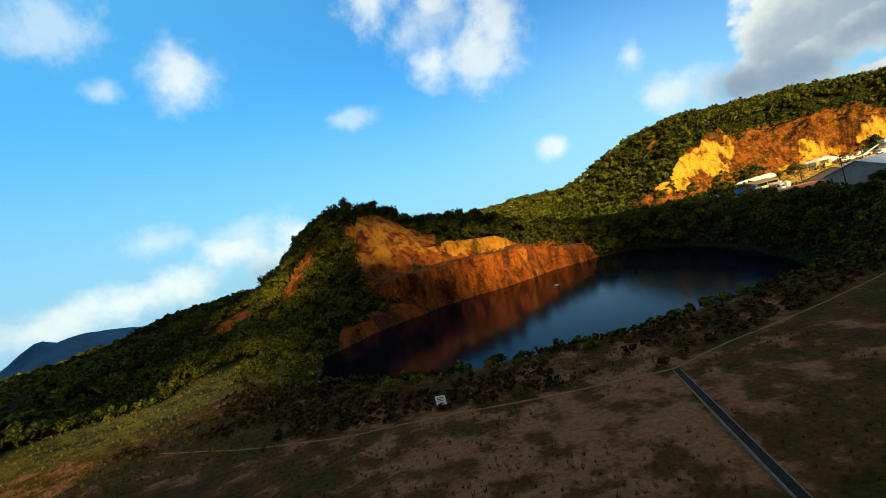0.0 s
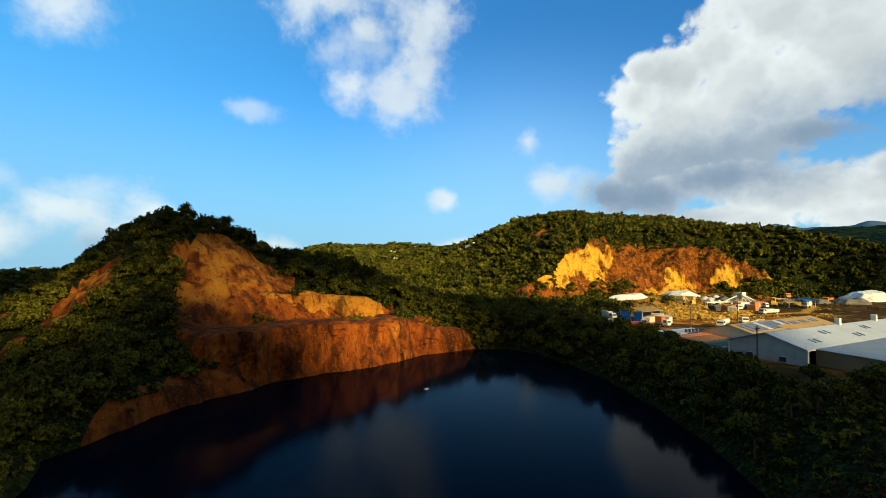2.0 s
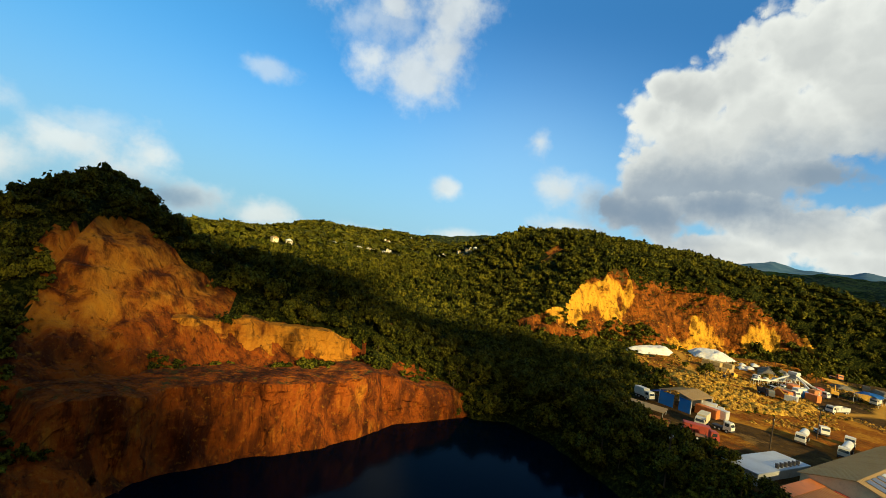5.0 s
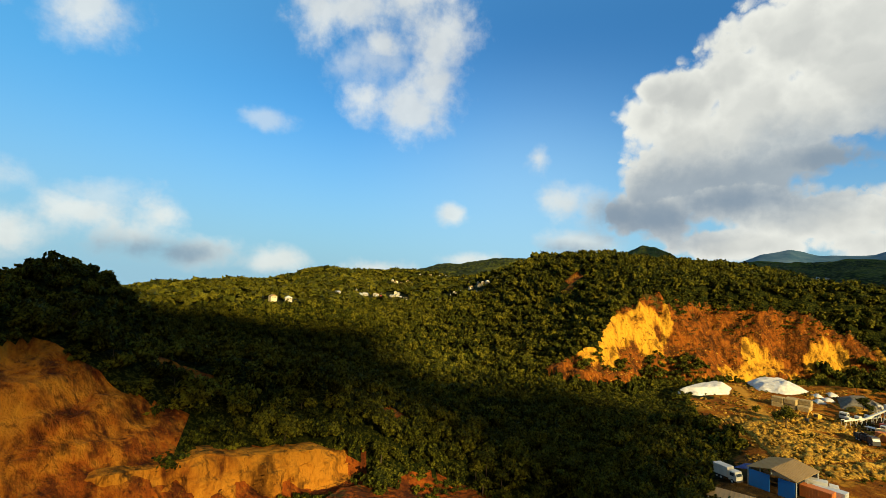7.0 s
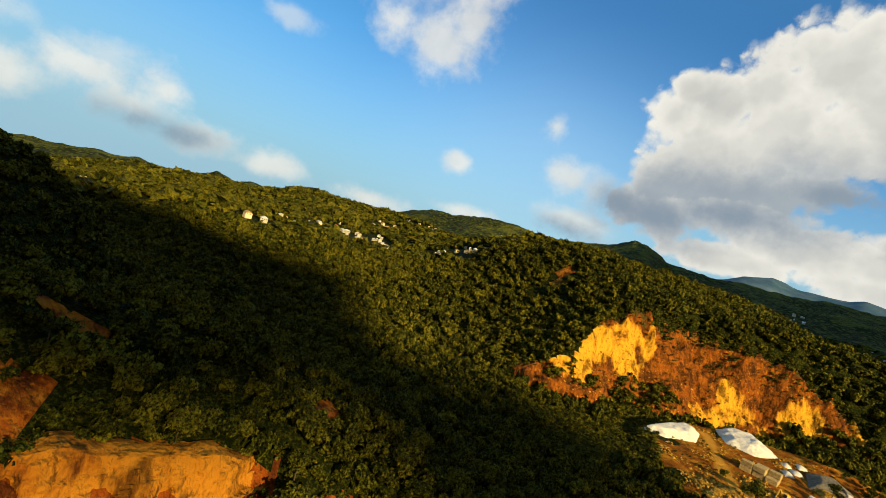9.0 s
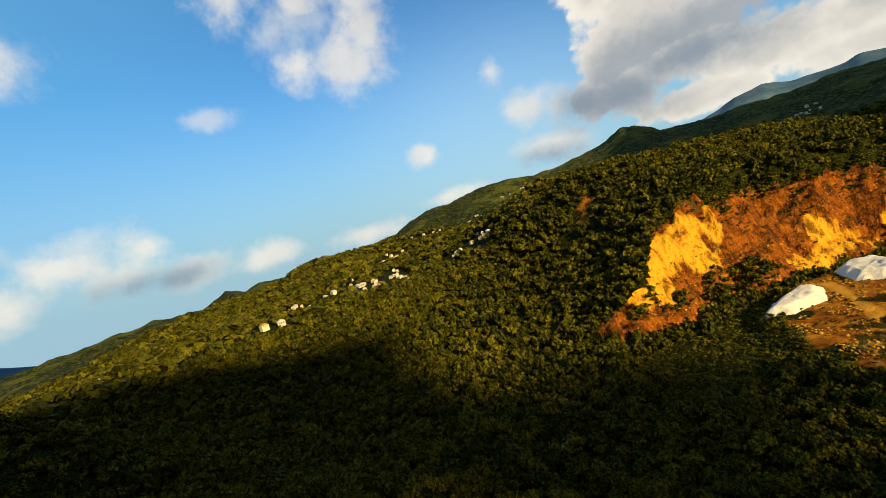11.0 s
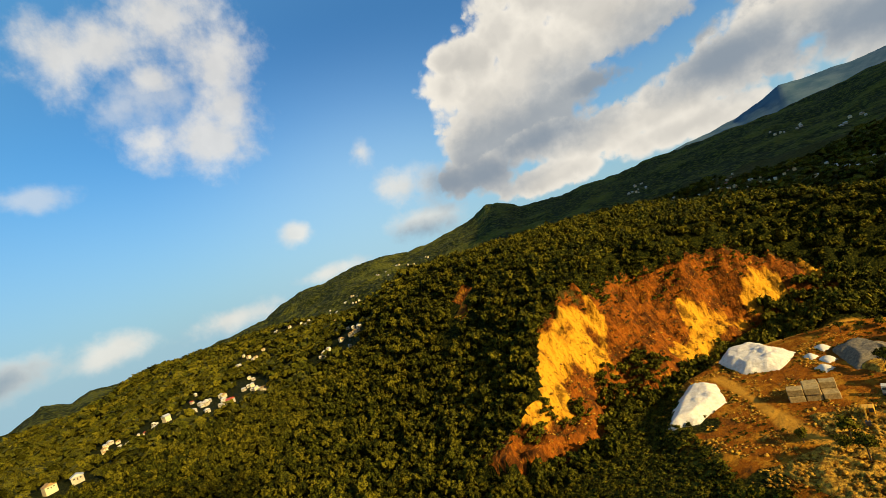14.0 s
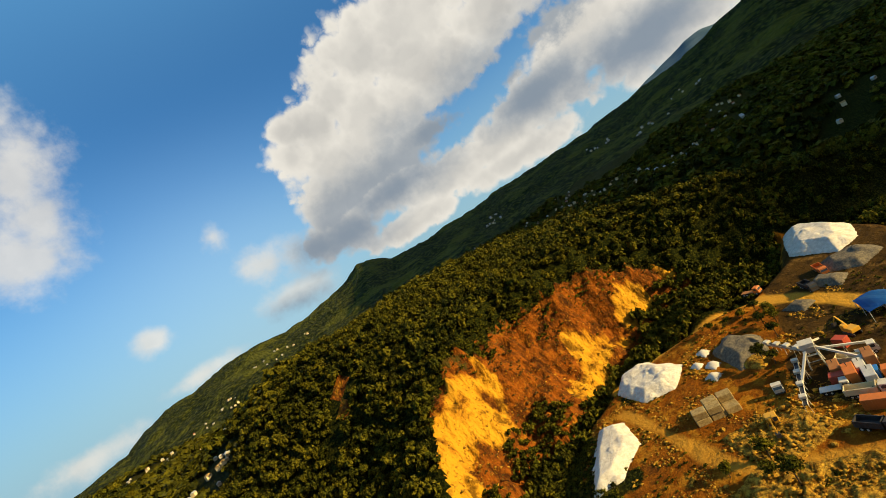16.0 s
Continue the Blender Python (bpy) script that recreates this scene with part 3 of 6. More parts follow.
    grey = yard * step(0.0, 0.25, fbm(x, y, 45, 3, 71) + 0.8 * step(176, 200, x) * step(238, 220, y) + 0.35 * step(146, 132, x) - 0.12)
    patch_green = step(4, -4, signed(x, y, [(112, 240), (120, 282), (150, 278), (172, 290), (196, 284), (164, 262), (150, 240)]))
    meadow = np.maximum(step(-12, -22, x) * step(20, 30, y) * step(112, 80, y) * step(-75, -60, x), 0)
    return dict(h=h, out=d, yard=yard, field=field, dirt=dirt, grey=grey, road=road, grass=np.clip(np.maximum(patch_green, meadow) + 0.3 * step(420, 700, r), 0, 1), meadow=meadow, green_patch=patch_green,
                rim=band - top_e + frayed, road_d=line_distance(x, y, ROAD), rock_w=rock_w, rock_e=rock_e, pale=pale, green=green, r=r, band=band, foot_w=foot_w)


TRACK = [(200, 272), (189, 256), (177, 240), (173, 232), (175, 221), (177, 209), (179, 202), (190, 192), (214, 190), (240, 204)]
ROAD = [(224, 284), (231, 272), (240, 260), (252, 250), (257, 240), (252, 226), (244, 214), (236, 205)]


def axis(points):
    """Grid lines: pairs of (end, spacing) from a start."""
    out = [points[0]]
    for end, gap in points[1:]:
        n = max(1, int(round((end - out[-1]) / gap)))
        out += list(np.linspace(out[-1], end, n + 1)[1:])
    return np.array(out)


def spread(lo, hi, reach, growth=1.085, gap=4.0):
    left, right, g_l = [], [], gap
    v = lo
    while v > -reach:
        g_l *= growth
        v -= g_l
        left.append(v)
    v, g_l = hi, gap
    while v < reach:
        g_l *= growth
        v += g_l
        right.append(v)
    return left[::-1], right


xl, xr = spread(-150, 350, 4400)
yl, yr = spread(-10, 345, 4400)
gx = np.concatenate([xl, axis([-150, (-100, 3), (300, 1.25), (350, 3)]), xr])
gy = np.concatenate([yl, axis([-10, (105, 2.2), (330, 1.25), (345, 3)]), yr])
GX, GY = np.meshgrid(gx, gy)
L = land(GX, GY)
verts = np.stack([GX, GY, L["h"]], -1).reshape(-1, 3)
ny, nx = GX.shape
idx = np.arange(nx * ny).reshape(ny, nx)
quads = np.stack([idx[:-1, :-1], idx[:-1, 1:], idx[1:, 1:], idx[1:, :-1]], -1).reshape(-1, 4)


def mesh_from(name, v, faces, floats=None, smooth=True):
    me = bpy.data.meshes.new(name)
    k = faces.shape[1]
    me.vertices.add(len(v))
    me.vertices.foreach_set("co", np.ascontiguousarray(v, dtype=np.float32).ravel())
    me.loops.add(faces.size)
    me.loops.foreach_set("vertex_index", np.ascontiguousarray(faces, dtype=np.int32).ravel())
    me.polygons.add(len(faces))
    me.polygons.foreach_set("loop_start", np.arange(0, faces.size, k, dtype=np.int32))
    me.polygons.foreach_set("use_smooth", np.full(len(faces), smooth))
    for key, values in (floats or {}).items():
        a = me.attributes.new(key, "FLOAT", "POINT")
        a.data.foreach_set("value", np.ascontiguousarray(values, dtype=np.float32).ravel())
    me.update()
    me.validate()
    return me


def land_piece(name, mask, mat, label, floats, category):
    f = quads[mask]
    used, back_idx = np.unique(f, return_inverse=True)
    me = mesh_from(name, verts[used], back_idx.reshape(-1, 4), {k: L[k].ravel()[used] for k in floats})
    me.materials.append(mat)
    return tagged(new(name, me), label, category, kind="structure")


face_of = lambda key: L[key].ravel()[quads].mean(1)
is_w, is_e = face_of("rock_w") > 0.5, face_of("rock_e") > 0.5
is_far = face_of("r") > 930
land_piece("ground", ~is_w & ~is_e & ~is_far, MAT["ground"], "uneven ground of soil, dry grass and yard dirt round the lake", ("grass", "field", "dirt", "grey", "road"), "ground")
# the far country, on a sheet of rings and bearings
far_az = np.radians(np.concatenate([np.arange(-180, -60, 4.0), np.arange(-60, 100, 0.3), np.arange(100, 180.1, 4.0)]))
far_r = np.concatenate([np.linspace(900, 2000, 42), np.linspace(2020, 2720, 30), np.linspace(2800, 4600, 10)])
FA, FR = np.meshgrid(far_az, far_r)
FX, FY = 40 + FR * np.sin(FA), 150 + FR * np.cos(FA)
FH = land(FX, FY)["h"] + 7 * fbm(FX, FY, 26, 2, 27) * step(1000, 1300, FR) - 3 * step(960, 900, FR)


def ring_sheet(name, X, Y, Z, mat, label, category):
    ids = np.arange(X.size).reshape(X.shape)
    q = np.stack([ids[:-1, :-1], ids[1:, :-1], ids[1:, 1:], ids[:-1, 1:]], -1).reshape(-1, 4)
    me = mesh_from(name, np.stack([X, Y, Z], -1).reshape(-1, 3), q)
    me.materials.append(mat)
    return tagged(new(name, me), label, category, kind="structure")


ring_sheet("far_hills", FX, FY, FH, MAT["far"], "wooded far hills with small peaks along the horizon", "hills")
m_az = np.radians(np.arange(40, 92, 0.3))
MA, MR = np.meshgrid(m_az, np.linspace(4700, 7400, 24))
crest_m = np.interp(np.degrees(MA), [c[0] for c in MOUNTAINS], [c[1] for c in MOUNTAINS])
MX, MY = 40 + MR * np.sin(MA), 150 + MR * np.cos(MA)
MZ = 120 + (crest_m - 120) * step(4700, 6200, MR) * step(8600, 6300, MR) + 60 * fbm(MX, MY, 500, 4, 61) * step(4700, 5400, MR)
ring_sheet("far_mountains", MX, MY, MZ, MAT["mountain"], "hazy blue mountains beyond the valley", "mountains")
WA, WR = np.meshgrid(np.radians(np.arange(-54, -25.9, 0.2)), np.linspace(2700, 4000, 20))
crest_w = np.interp(np.degrees(WA), [c[0] for c in WEST_RIDGE], [c[1] for c in WEST_RIDGE])
WX, WY = WR * np.sin(WA), WR * np.cos(WA) - 8
WZ = -240 + (crest_w + 240) * step(2700, 3400, WR) * step(4500, 3450, WR) + 16 * fbm(WX, WY, 240, 4, 67)
ring_sheet("far_ridge", WX, WY, WZ, MAT["mountain"], "wooded ridge far to the west, haze put in as blue", "mountains")
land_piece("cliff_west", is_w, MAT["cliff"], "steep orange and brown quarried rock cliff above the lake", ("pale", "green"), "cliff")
land_piece("quarry_face", is_e, MAT["quarry"], "sunlit yellow and orange open quarry face in the wooded hill", ("pale", "green"), "cliff")


LOTS = [(-22, 489, 1), (-10, 486, 0)]
lot_rng = random.Random(5)
CLUSTERS = ((42, 545, 36, 50, 22), (105, 667, 8, 18, 8), (-150, 537, 5, 14, 6), (140, 505, 14, 20, 24), (200, 600, 8, 30, 24), (700, 535, 20, 60, 50), (640, 440, 24, 55, 50), (605, 345, 24, 45, 32), (750, 790, 8, 25, 25),
            (170, 757, 10, 26, 14), (70, 590, 8, 24, 34), (110, 683, 3, 12, 10), (450, 1500, 12, 60, 70), (710, 1580, 14, 80, 70), (1446, 737, 8, 60, 50), (1241, 525, 7, 60, 40), (1535, 486, 6, 60, 50), (745, 303, 4, 22, 16),
            (1130, 960, 10, 30, 30), (1250, 1040, 6, 35, 10), (710, 295, 10, 70, 35), (480, 190, 9, 40, 22))
for cx, cy, n, sx, sy in CLUSTERS:
    for _ in range(n):
        LOTS.append((cx + lot_rng.uniform(-sx, sx), cy + lot_rng.uniform(-sy, sy), lot_rng.choice((0, 0, 0, 1, 1, 3, 3, 4, 4, 2))))


def clear_of_lots(x, y, reach):
    ok = np.ones(np.shape(x), bool)
    for lx, ly, _ in LOTS:
        # a little open ground towards the lake side of each house
        ok &= (np.hypot(x - lx, y - ly) > reach) & (np.hypot(x - lx * 0.985 - 0.6, y - ly + 9) > reach * 0.8)
    return ok


def ground_z(x, y):
    return float(land(np.array([[float(x)]]), np.array([[float(y)]]))["h"][0, 0])


# broad thin unseen clouds out to the south, added to shade the lake, the slope behind the cliff and the valley
CLOUD_WAY = 2600.0


def shade_cloud(outline, clear, label, seed, gap=7.0):
    """An unseen flat-based lumpy cloud that shades an outline on the ground along the sunlight; clear lists the breaks
    in it.
    """
    xs, ys = [p[0] for p in outline], [p[1] for p in outline]
    X, Y = np.meshgrid(np.arange(min(xs) - 20, max(xs) + 21, gap), np.arange(min(ys) - 20, max(ys) + 21, gap))
    d = -signed(X, Y, outline)
    for hole in clear:
        d = np.minimum(d, signed(X, Y, hole))
    d = d + 16 * fbm(X, Y, 45, 4, seed)
    thick = np.sqrt(np.clip(d, 0, 90)) * (0.7 + 0.8 * np.abs(fbm(X, Y, 30, 3, seed + 4)))
    top = np.stack([X, Y, 15 + thick], -1).reshape(-1, 3)
    low = np.stack([X, Y, 15 - 0.25 * thick], -1).reshape(-1, 3)
    ids = np.arange(X.size).reshape(X.shape)
    q = np.stack([ids[:-1, :-1], ids[:-1, 1:], ids[1:, 1:], ids[1:, :-1]], -1).reshape(-1, 4)
    q = q[(d.ravel()[q] > 0).any(1)]
    me = mesh_from("cloud", np.concatenate([top, low]), np.concatenate([q, q[:, ::-1] + X.size]))
    me.materials.append(MAT["cloud"])
    ob = tagged(new("cloud", me), label, "cloud", kind="structure")
    ob.location = sun_dir * CLOUD_WAY


# breaks shaped so that the cliff, the western scars and the meadow stay sunlit
shade_cloud([(-420, 640), (-120, 515), (2, 452), (50, 418), (62, 369), (62, 315), (76, 284), (105, 283), (128, 261), (140, 245), (141, 217), (106, 175), (103, 143), (95, 118), (104, 93), (118, 40), (130, -90), (-420, -90)],
            [[(34, 110), (18, 142), (-8, 174), (-34, 200), (-50, 216), (-46, 234), (-34, 236), (-20, 222), (0, 213), (30, 228), (52, 216), (78, 165), (62, 140), (34, 122)],
             [(-50, 164), (-94, 160), (-104, 198), (-60, 224)], [(-74, 10), (-64, 64), (-38, 78), (-32, 46), (-50, 6)]], "broad flat white cloud, unseen, added to shade the lake and slope", 131)
shade_cloud([(330, 330), (330, 215), (420, 40), (2900, 0), (3000, 1900), (2300, 2400), (1400, 3000), (1250, 2600), (760, 1500), (640, 900), (560, 520), (420, 410)], (), "unseen flat white cloud added to shade the eastern valley", 141, 24.0)
# unseen cloud, added only to keep sunlight off the western ridge
shade_cloud([(-3300, 1700), (-1300, 2000), (-1100, 3200), (-3300, 3500)], (), "unseen flat white cloud added to darken the western ridge", 151, 40.0)

# water sheet over the lake bed
bm = bmesh.new()
ring = [bm.verts.new((x * 1.0, y * 1.0, 0.0)) for x, y in [(-60, 40), (100, 40), (100, 215), (-60, 215)]]
bm.faces.new(ring)
me = bpy.data.meshes.new("water")
bm.to_mesh(me)
bm.free()
me.materials.append(MAT["water"])
tagged(new("water", me), "dark still lake water filling the old quarry pit", "water", kind="structure")


# the vertical faces of the western cliff, with their own relief
def curve_points(pts, gap):
    p = [Vector((*q, 0)) for q in pts]
    out = []
    for k in range(len(p) - 1):
        a, b_, c, d_ = p[max(k - 1, 0)], p[k], p[k + 1], p[min(k + 2, len(p) - 1)]
        n = max(1, int((c - b_).length / gap))
        for i in range(n):
            t = i / n
            out.append(0.5 * ((2 * b_) + (c - a) * t + (2 * a - 5 * b_ + 4 * c - d_) * t * t + (3 * b_ - a - 3 * c + d_) * t ** 3))
    return np.array([tuple(q)[:2] for q in out + [p[-1]]])


def cliff_face(name, line, setback, profile, foot, rise, pale, label, seed, recesses=()):
    """A rock wall along a line: profile gives metres inland and share of the rise."""
    c = curve_points(line, 0.7)
    tangent = np.gradient(c, axis=0)
    tangent /= np.linalg.norm(tangent, axis=1)[:, None]
    normal = np.stack([-tangent[:, 1], tangent[:, 0]], -1)
    s = np.concatenate([[0], np.cumsum(np.linalg.norm(np.diff(c, axis=0), axis=1))])
    d_key, z_key = zip(*profile)
    u = np.linspace(0, 1, 40)
    inland = np.interp(u * (len(d_key) - 1), range(len(d_key)), d_key)
    share = np.interp(u * (len(z_key) - 1), range(len(z_key)), z_key)
    S, U = np.meshgrid(s, u)
    top = rise(c[:, 0]) + 2.2 * fbm(s, s * 0, 9, 3, seed + 3)
    Z = foot(c[:, 0])[None] + share[:, None] * top[None]
    push = 3.4 * fbm(S, Z * 0.5, 15, 3, seed + 1) + 1.3 * np.abs(fbm(S + 0.2 * Z, Z * 0.5, 6, 3, seed)) + 1.9 * fbm(S + 0.4 * Z, Z * 0.9, 3.2, 4, seed + 2, 0.6) + 0.9 * np.floor(4 * fbm(S - 0.25 * Z, Z * 0.8, 6, 2, seed + 5))
    for along_x, width, deep in recesses:
        # hollows that widen towards the water
        push = push - deep * np.exp(-((c[:, 0][None] - along_x) / (width * (1.25 - 0.8 * np.clip(share, 0, 1))[:, None])) ** 4) * np.clip(1.15 - share, 0, 1)[:, None]
    ends = np.clip(np.minimum(S, s[-1] - S) / 4, 0, 1)
    D = setback + inland[:, None] - push * 0.55 * np.clip(share * 4 + 0.3, 0.3, 1)[:, None]
    Z = Z * (0.35 + 0.65 * ends) - (1 - ends) * 1.0
    X, Y = c[:, 0][None] + normal[:, 0][None] * D, c[:, 1][None] + normal[:, 1][None] * D
    ids = np.arange(X.size).reshape(X.shape)
    q = np.stack([ids[:-1, :-1], ids[:-1, 1:], ids[1:, 1:], ids[1:, :-1]], -1).reshape(-1, 4)
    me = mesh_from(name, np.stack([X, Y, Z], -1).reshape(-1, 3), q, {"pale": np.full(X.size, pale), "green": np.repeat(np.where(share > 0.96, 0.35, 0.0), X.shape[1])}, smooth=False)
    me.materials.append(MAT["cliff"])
    return tagged(new(name, me), label, "cliff", kind="structure")


cliff_face("cliff_lower", [(-24, 145), (-17, 151), (-3, 160), (9, 166), (22, 173), (36, 185), (46, 190), (56, 194), (62, 195)], 0.0,
           [(-0.6, -0.15), (0, 0), (1.2, 0.34), (2.2, 0.68), (3.4, 0.96), (6.5, 1.0), (13.0, 1.02)], lambda x: 0 * x, cliff_top, 0.12, "sheer red-orange rock wall rising from the water", 81, ((6, 2.6, 6.5), (23, 2.2, 4.0), (-7, 1.8, 4.0), (-15, 2.0, 4.5), (36, 2.0, 3.5)))
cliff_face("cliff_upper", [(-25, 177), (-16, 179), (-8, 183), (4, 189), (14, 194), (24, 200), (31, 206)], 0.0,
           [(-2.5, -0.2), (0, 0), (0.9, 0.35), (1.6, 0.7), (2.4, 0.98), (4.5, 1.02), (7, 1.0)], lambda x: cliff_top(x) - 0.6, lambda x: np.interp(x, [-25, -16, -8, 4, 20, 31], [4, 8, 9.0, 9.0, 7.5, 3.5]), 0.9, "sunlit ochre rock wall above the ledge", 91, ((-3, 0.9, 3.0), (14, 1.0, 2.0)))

# ---- trees ----
rng = np.random.default_rng(7)
EDGE = [(-40, 27), (-31, 35), (-22, 31), (-12, 28), (-3, 27), (5, 26), (13, 26), (19, 29), (27, 32), (46, 40), (62, 52)]


def crown_arrays(seed, leaves, leaf, lobes, tall=1.0, core=True):
    """A leafy crown about 2 m wide round its own middle, as quads: leaf sprays over a few uneven lobes, with a dark inner mass."""
    r = np.random.default_rng(seed)
    v, f = [], []
    centres = [(0, 0, 0, 0.62)]
    for k in range(lobes):
        a = 6.283 * (k + r.uniform(-0.3, 0.3)) / lobes
        q = r.uniform(0.35, 0.62)
        centres.append((q * math.cos(a), q * math.sin(a), r.uniform(-0.32, 0.42) * tall, r.uniform(0.34, 0.52)))
    if core:
        for cx, cy, cz, s in centres:
            b = len(v)
            ring = [(0, 0, 0.78), (0.78, 0, 0), (0, 0.78, 0), (-0.78, 0, 0), (0, -0.78, 0), (0, 0, -0.7)]
            v += [(cx + s * p[0] * r.uniform(0.7, 1), cy + s * p[1] * r.uniform(0.7, 1), cz + s * p[2] * tall) for p in ring]
            for i in range(4):
                j = 1 + (i + 1) % 4
                f += [(b, b + 1 + i, b + j, b + j), (b + 5, b + j, b + 1 + i, b + 1 + i)]
    for _ in range(leaves):
        cx, cy, cz, s = centres[r.integers(len(centres))]
        n = r.normal(size=3)
        n /= np.linalg.norm(n)
        if n[2] < -0.35:
            n[2] *= -0.6
        s2 = s * r.uniform(0.72, 1.16)
        p = np.array((cx, cy, cz)) + n * s2 * (1, 1, tall)
        m = n + r.normal(size=3) * 0.55 + (0, 0, 0.35)
        m /= np.linalg.norm(m)
        u = np.cross(m, r.normal(size=3))
        u /= np.linalg.norm(u)
        w = np.cross(m, u)
        a, c = leaf * r.uniform(0.6, 1.3), leaf * r.uniform(0.45, 0.9)
        b = len(v)
        v += [tuple(p - u * a), tuple(p - w * c + m * 0.3 * leaf), tuple(p + u * a), tuple(p + w * c - m * 0.2 * leaf)]
        f.append((b, b + 1, b + 2, b + 3))
    return np.array(v, dtype=np.float32), np.array(f, dtype=np.int32)


def as_faces(me_name, v, f, floats=None):
    """Quads, of which some repeat a corner, as a mesh."""
    me = bpy.data.meshes.new(me_name)
    tri = f[:, 2] == f[:, 3]
    q, t = f[~tri], f[tri][:, :3]
    loops = np.concatenate([q.ravel(), t.ravel()]).astype(np.int32)
    starts = np.concatenate([np.arange(len(q)) * 4, len(q) * 4 + np.arange(len(t)) * 3]).astype(np.int32)
    me.vertices.add(len(v))
    me.vertices.foreach_set("co", np.ascontiguousarray(v, dtype=np.float32).ravel())
    me.loops.add(len(loops))
    me.loops.foreach_set("vertex_index", loops)
    me.polygons.add(len(starts))
    me.polygons.foreach_set("loop_start", starts)
    for key, values in (floats or {}).items():
        a = me.attributes.new(key, "FLOAT", "POINT")
        a.data.foreach_set("value", np.ascontiguousarray(values, dtype=np.float32).ravel())
    me.update()
    me.validate()
    return me


def scatter(name, kinds, where, size, mat, label, category, squash=(0.8, 1.1), lift=0.55):
    """Many crowns joined into one object of stuff: kinds are crown arrays, where the ground points, size the crown's half widths."""
    vs, fs, tones, base = [], [], [], 0
    pick = rng.integers(len(kinds), size=len(where))
    for k, (v, f) in enumerate(kinds):
        sel = np.nonzero(pick == k)[0]
        if not len(sel):
            continue
        turn, s = rng.uniform(0, 6.283, len(sel)), size[sel]
        tall = rng.uniform(*squash, len(sel))
        c, n = np.cos(turn)[:, None], np.sin(turn)[:, None]
        x = (v[None, :, 0] * c - v[None, :, 1] * n) * s[:, None] + where[sel, 0][:, None]
        y = (v[None, :, 0] * n + v[None, :, 1] * c) * s[:, None] + where[sel, 1][:, None]
        z = (v[None, :, 2] + lift) * (s * tall)[:, None] + where[sel, 2][:, None]
        vs.append(np.stack([x, y, z], -1).reshape(-1, 3))
        fs.append((f[None] + (np.arange(len(sel)) * len(v))[:, None, None]).reshape(-1, 4) + base)
        tones.append(np.repeat(rng.uniform(0, 1, len(sel)), len(v)))
        base += len(sel) * len(v)
    me = as_faces(name, np.concatenate(vs), np.concatenate(fs), {"tone": np.concatenate(tones)})
    me.materials.append(mat)
    return tagged(new(name, me), label, category, kind="stuff")


def stand(x0, x1, y0, y1, gap, keep):
    """Ground points on a loose grid where keep(land masks, x, y) allows a plant."""
    xs, ys = np.meshgrid(np.arange(x0, x1, gap), np.arange(y0, y1, gap))
    xs = xs + rng.uniform(-0.48, 0.48, xs.shape) * gap
    ys = ys + rng.uniform(-0.48, 0.48, ys.shape) * gap
    m = land(xs, ys)
    ok = keep(m, xs, ys)
    return np.stack([xs[ok], ys[ok], m["h"][ok]], -1)


def wooded(m, x, y):
    bare = (m["rock_w"] > 0.35) | (m["rock_e"] > 0.35) | (m["yard"] > 0.3) | (m["field"] > 0.4) | (m["road_d"] < 6.0) | (m["out"] < 1.5) | (m["green_patch"] > 0.5) | (m["meadow"] > 0.4)
    # thin grass below the western scar
    return ~bare & (np.hypot((x + 92) / 12, (y - 172) / 9) > 1)


LOW = [crown_arrays(100 + k, 34, 0.27, 3, 0.95) for k in range(6)]
FAR = [crown_arrays(200 + k, 12, 0.55, 2, 0.85) for k in range(5)]
MID = [crown_arrays(300 + k, 120, 0.155, 5, 1.0) for k in range(5)]
BUSH = [crown_arrays(400 + k, 34, 0.34, 3, 0.8) for k in range(4)]

near_gate = lambda m, x, y: wooded(m, x, y) & ((y > 150) | (x > 60) | ((x < -22) & (y > 108))) & (y < 270) & (x < 130)
pts = stand(-130, 130, 100, 270, 3.6, near_gate)
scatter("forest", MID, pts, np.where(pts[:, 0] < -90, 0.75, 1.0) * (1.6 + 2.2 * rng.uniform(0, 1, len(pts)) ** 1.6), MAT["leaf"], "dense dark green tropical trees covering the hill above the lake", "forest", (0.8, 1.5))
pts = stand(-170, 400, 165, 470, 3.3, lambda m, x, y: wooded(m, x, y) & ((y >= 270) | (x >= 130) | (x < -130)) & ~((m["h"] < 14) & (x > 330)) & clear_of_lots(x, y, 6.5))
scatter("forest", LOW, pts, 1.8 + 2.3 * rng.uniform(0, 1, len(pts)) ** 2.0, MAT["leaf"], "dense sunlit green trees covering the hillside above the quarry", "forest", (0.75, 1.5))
pts = stand(-520, 760, 430, 960, 8.5, lambda m, x, y: wooded(m, x, y) & ((y > 470) | (x > 400) | (x < -170)) & (m["r"] < 900) & clear_of_lots(x, y, 10))
scatter("forest", FAR, pts, rng.uniform(4.2, 7.2, len(pts)), MAT["leaf"], "far green woods on the rolling hills behind the houses", "forest", (0.7, 1.1))
pts = stand(400, 900, 60, 430, 9.2, lambda m, x, y: wooded(m, x, y) & clear_of_lots(x, y, 10))
scatter("forest", FAR, pts, rng.uniform(4.2, 7.2, len(pts)), MAT["leaf"], "far green woods on the valley side beyond the yard", "forest", (0.7, 1.1))
pts = stand(-420, -130, 60, 430, 9.0, lambda m, x, y: wooded(m, x, y))
scatter("forest", FAR, pts, rng.uniform(2.8, 4.6, len(pts)), MAT["leaf"], "green woods on the low western slopes", "forest", (0.7, 1.1))
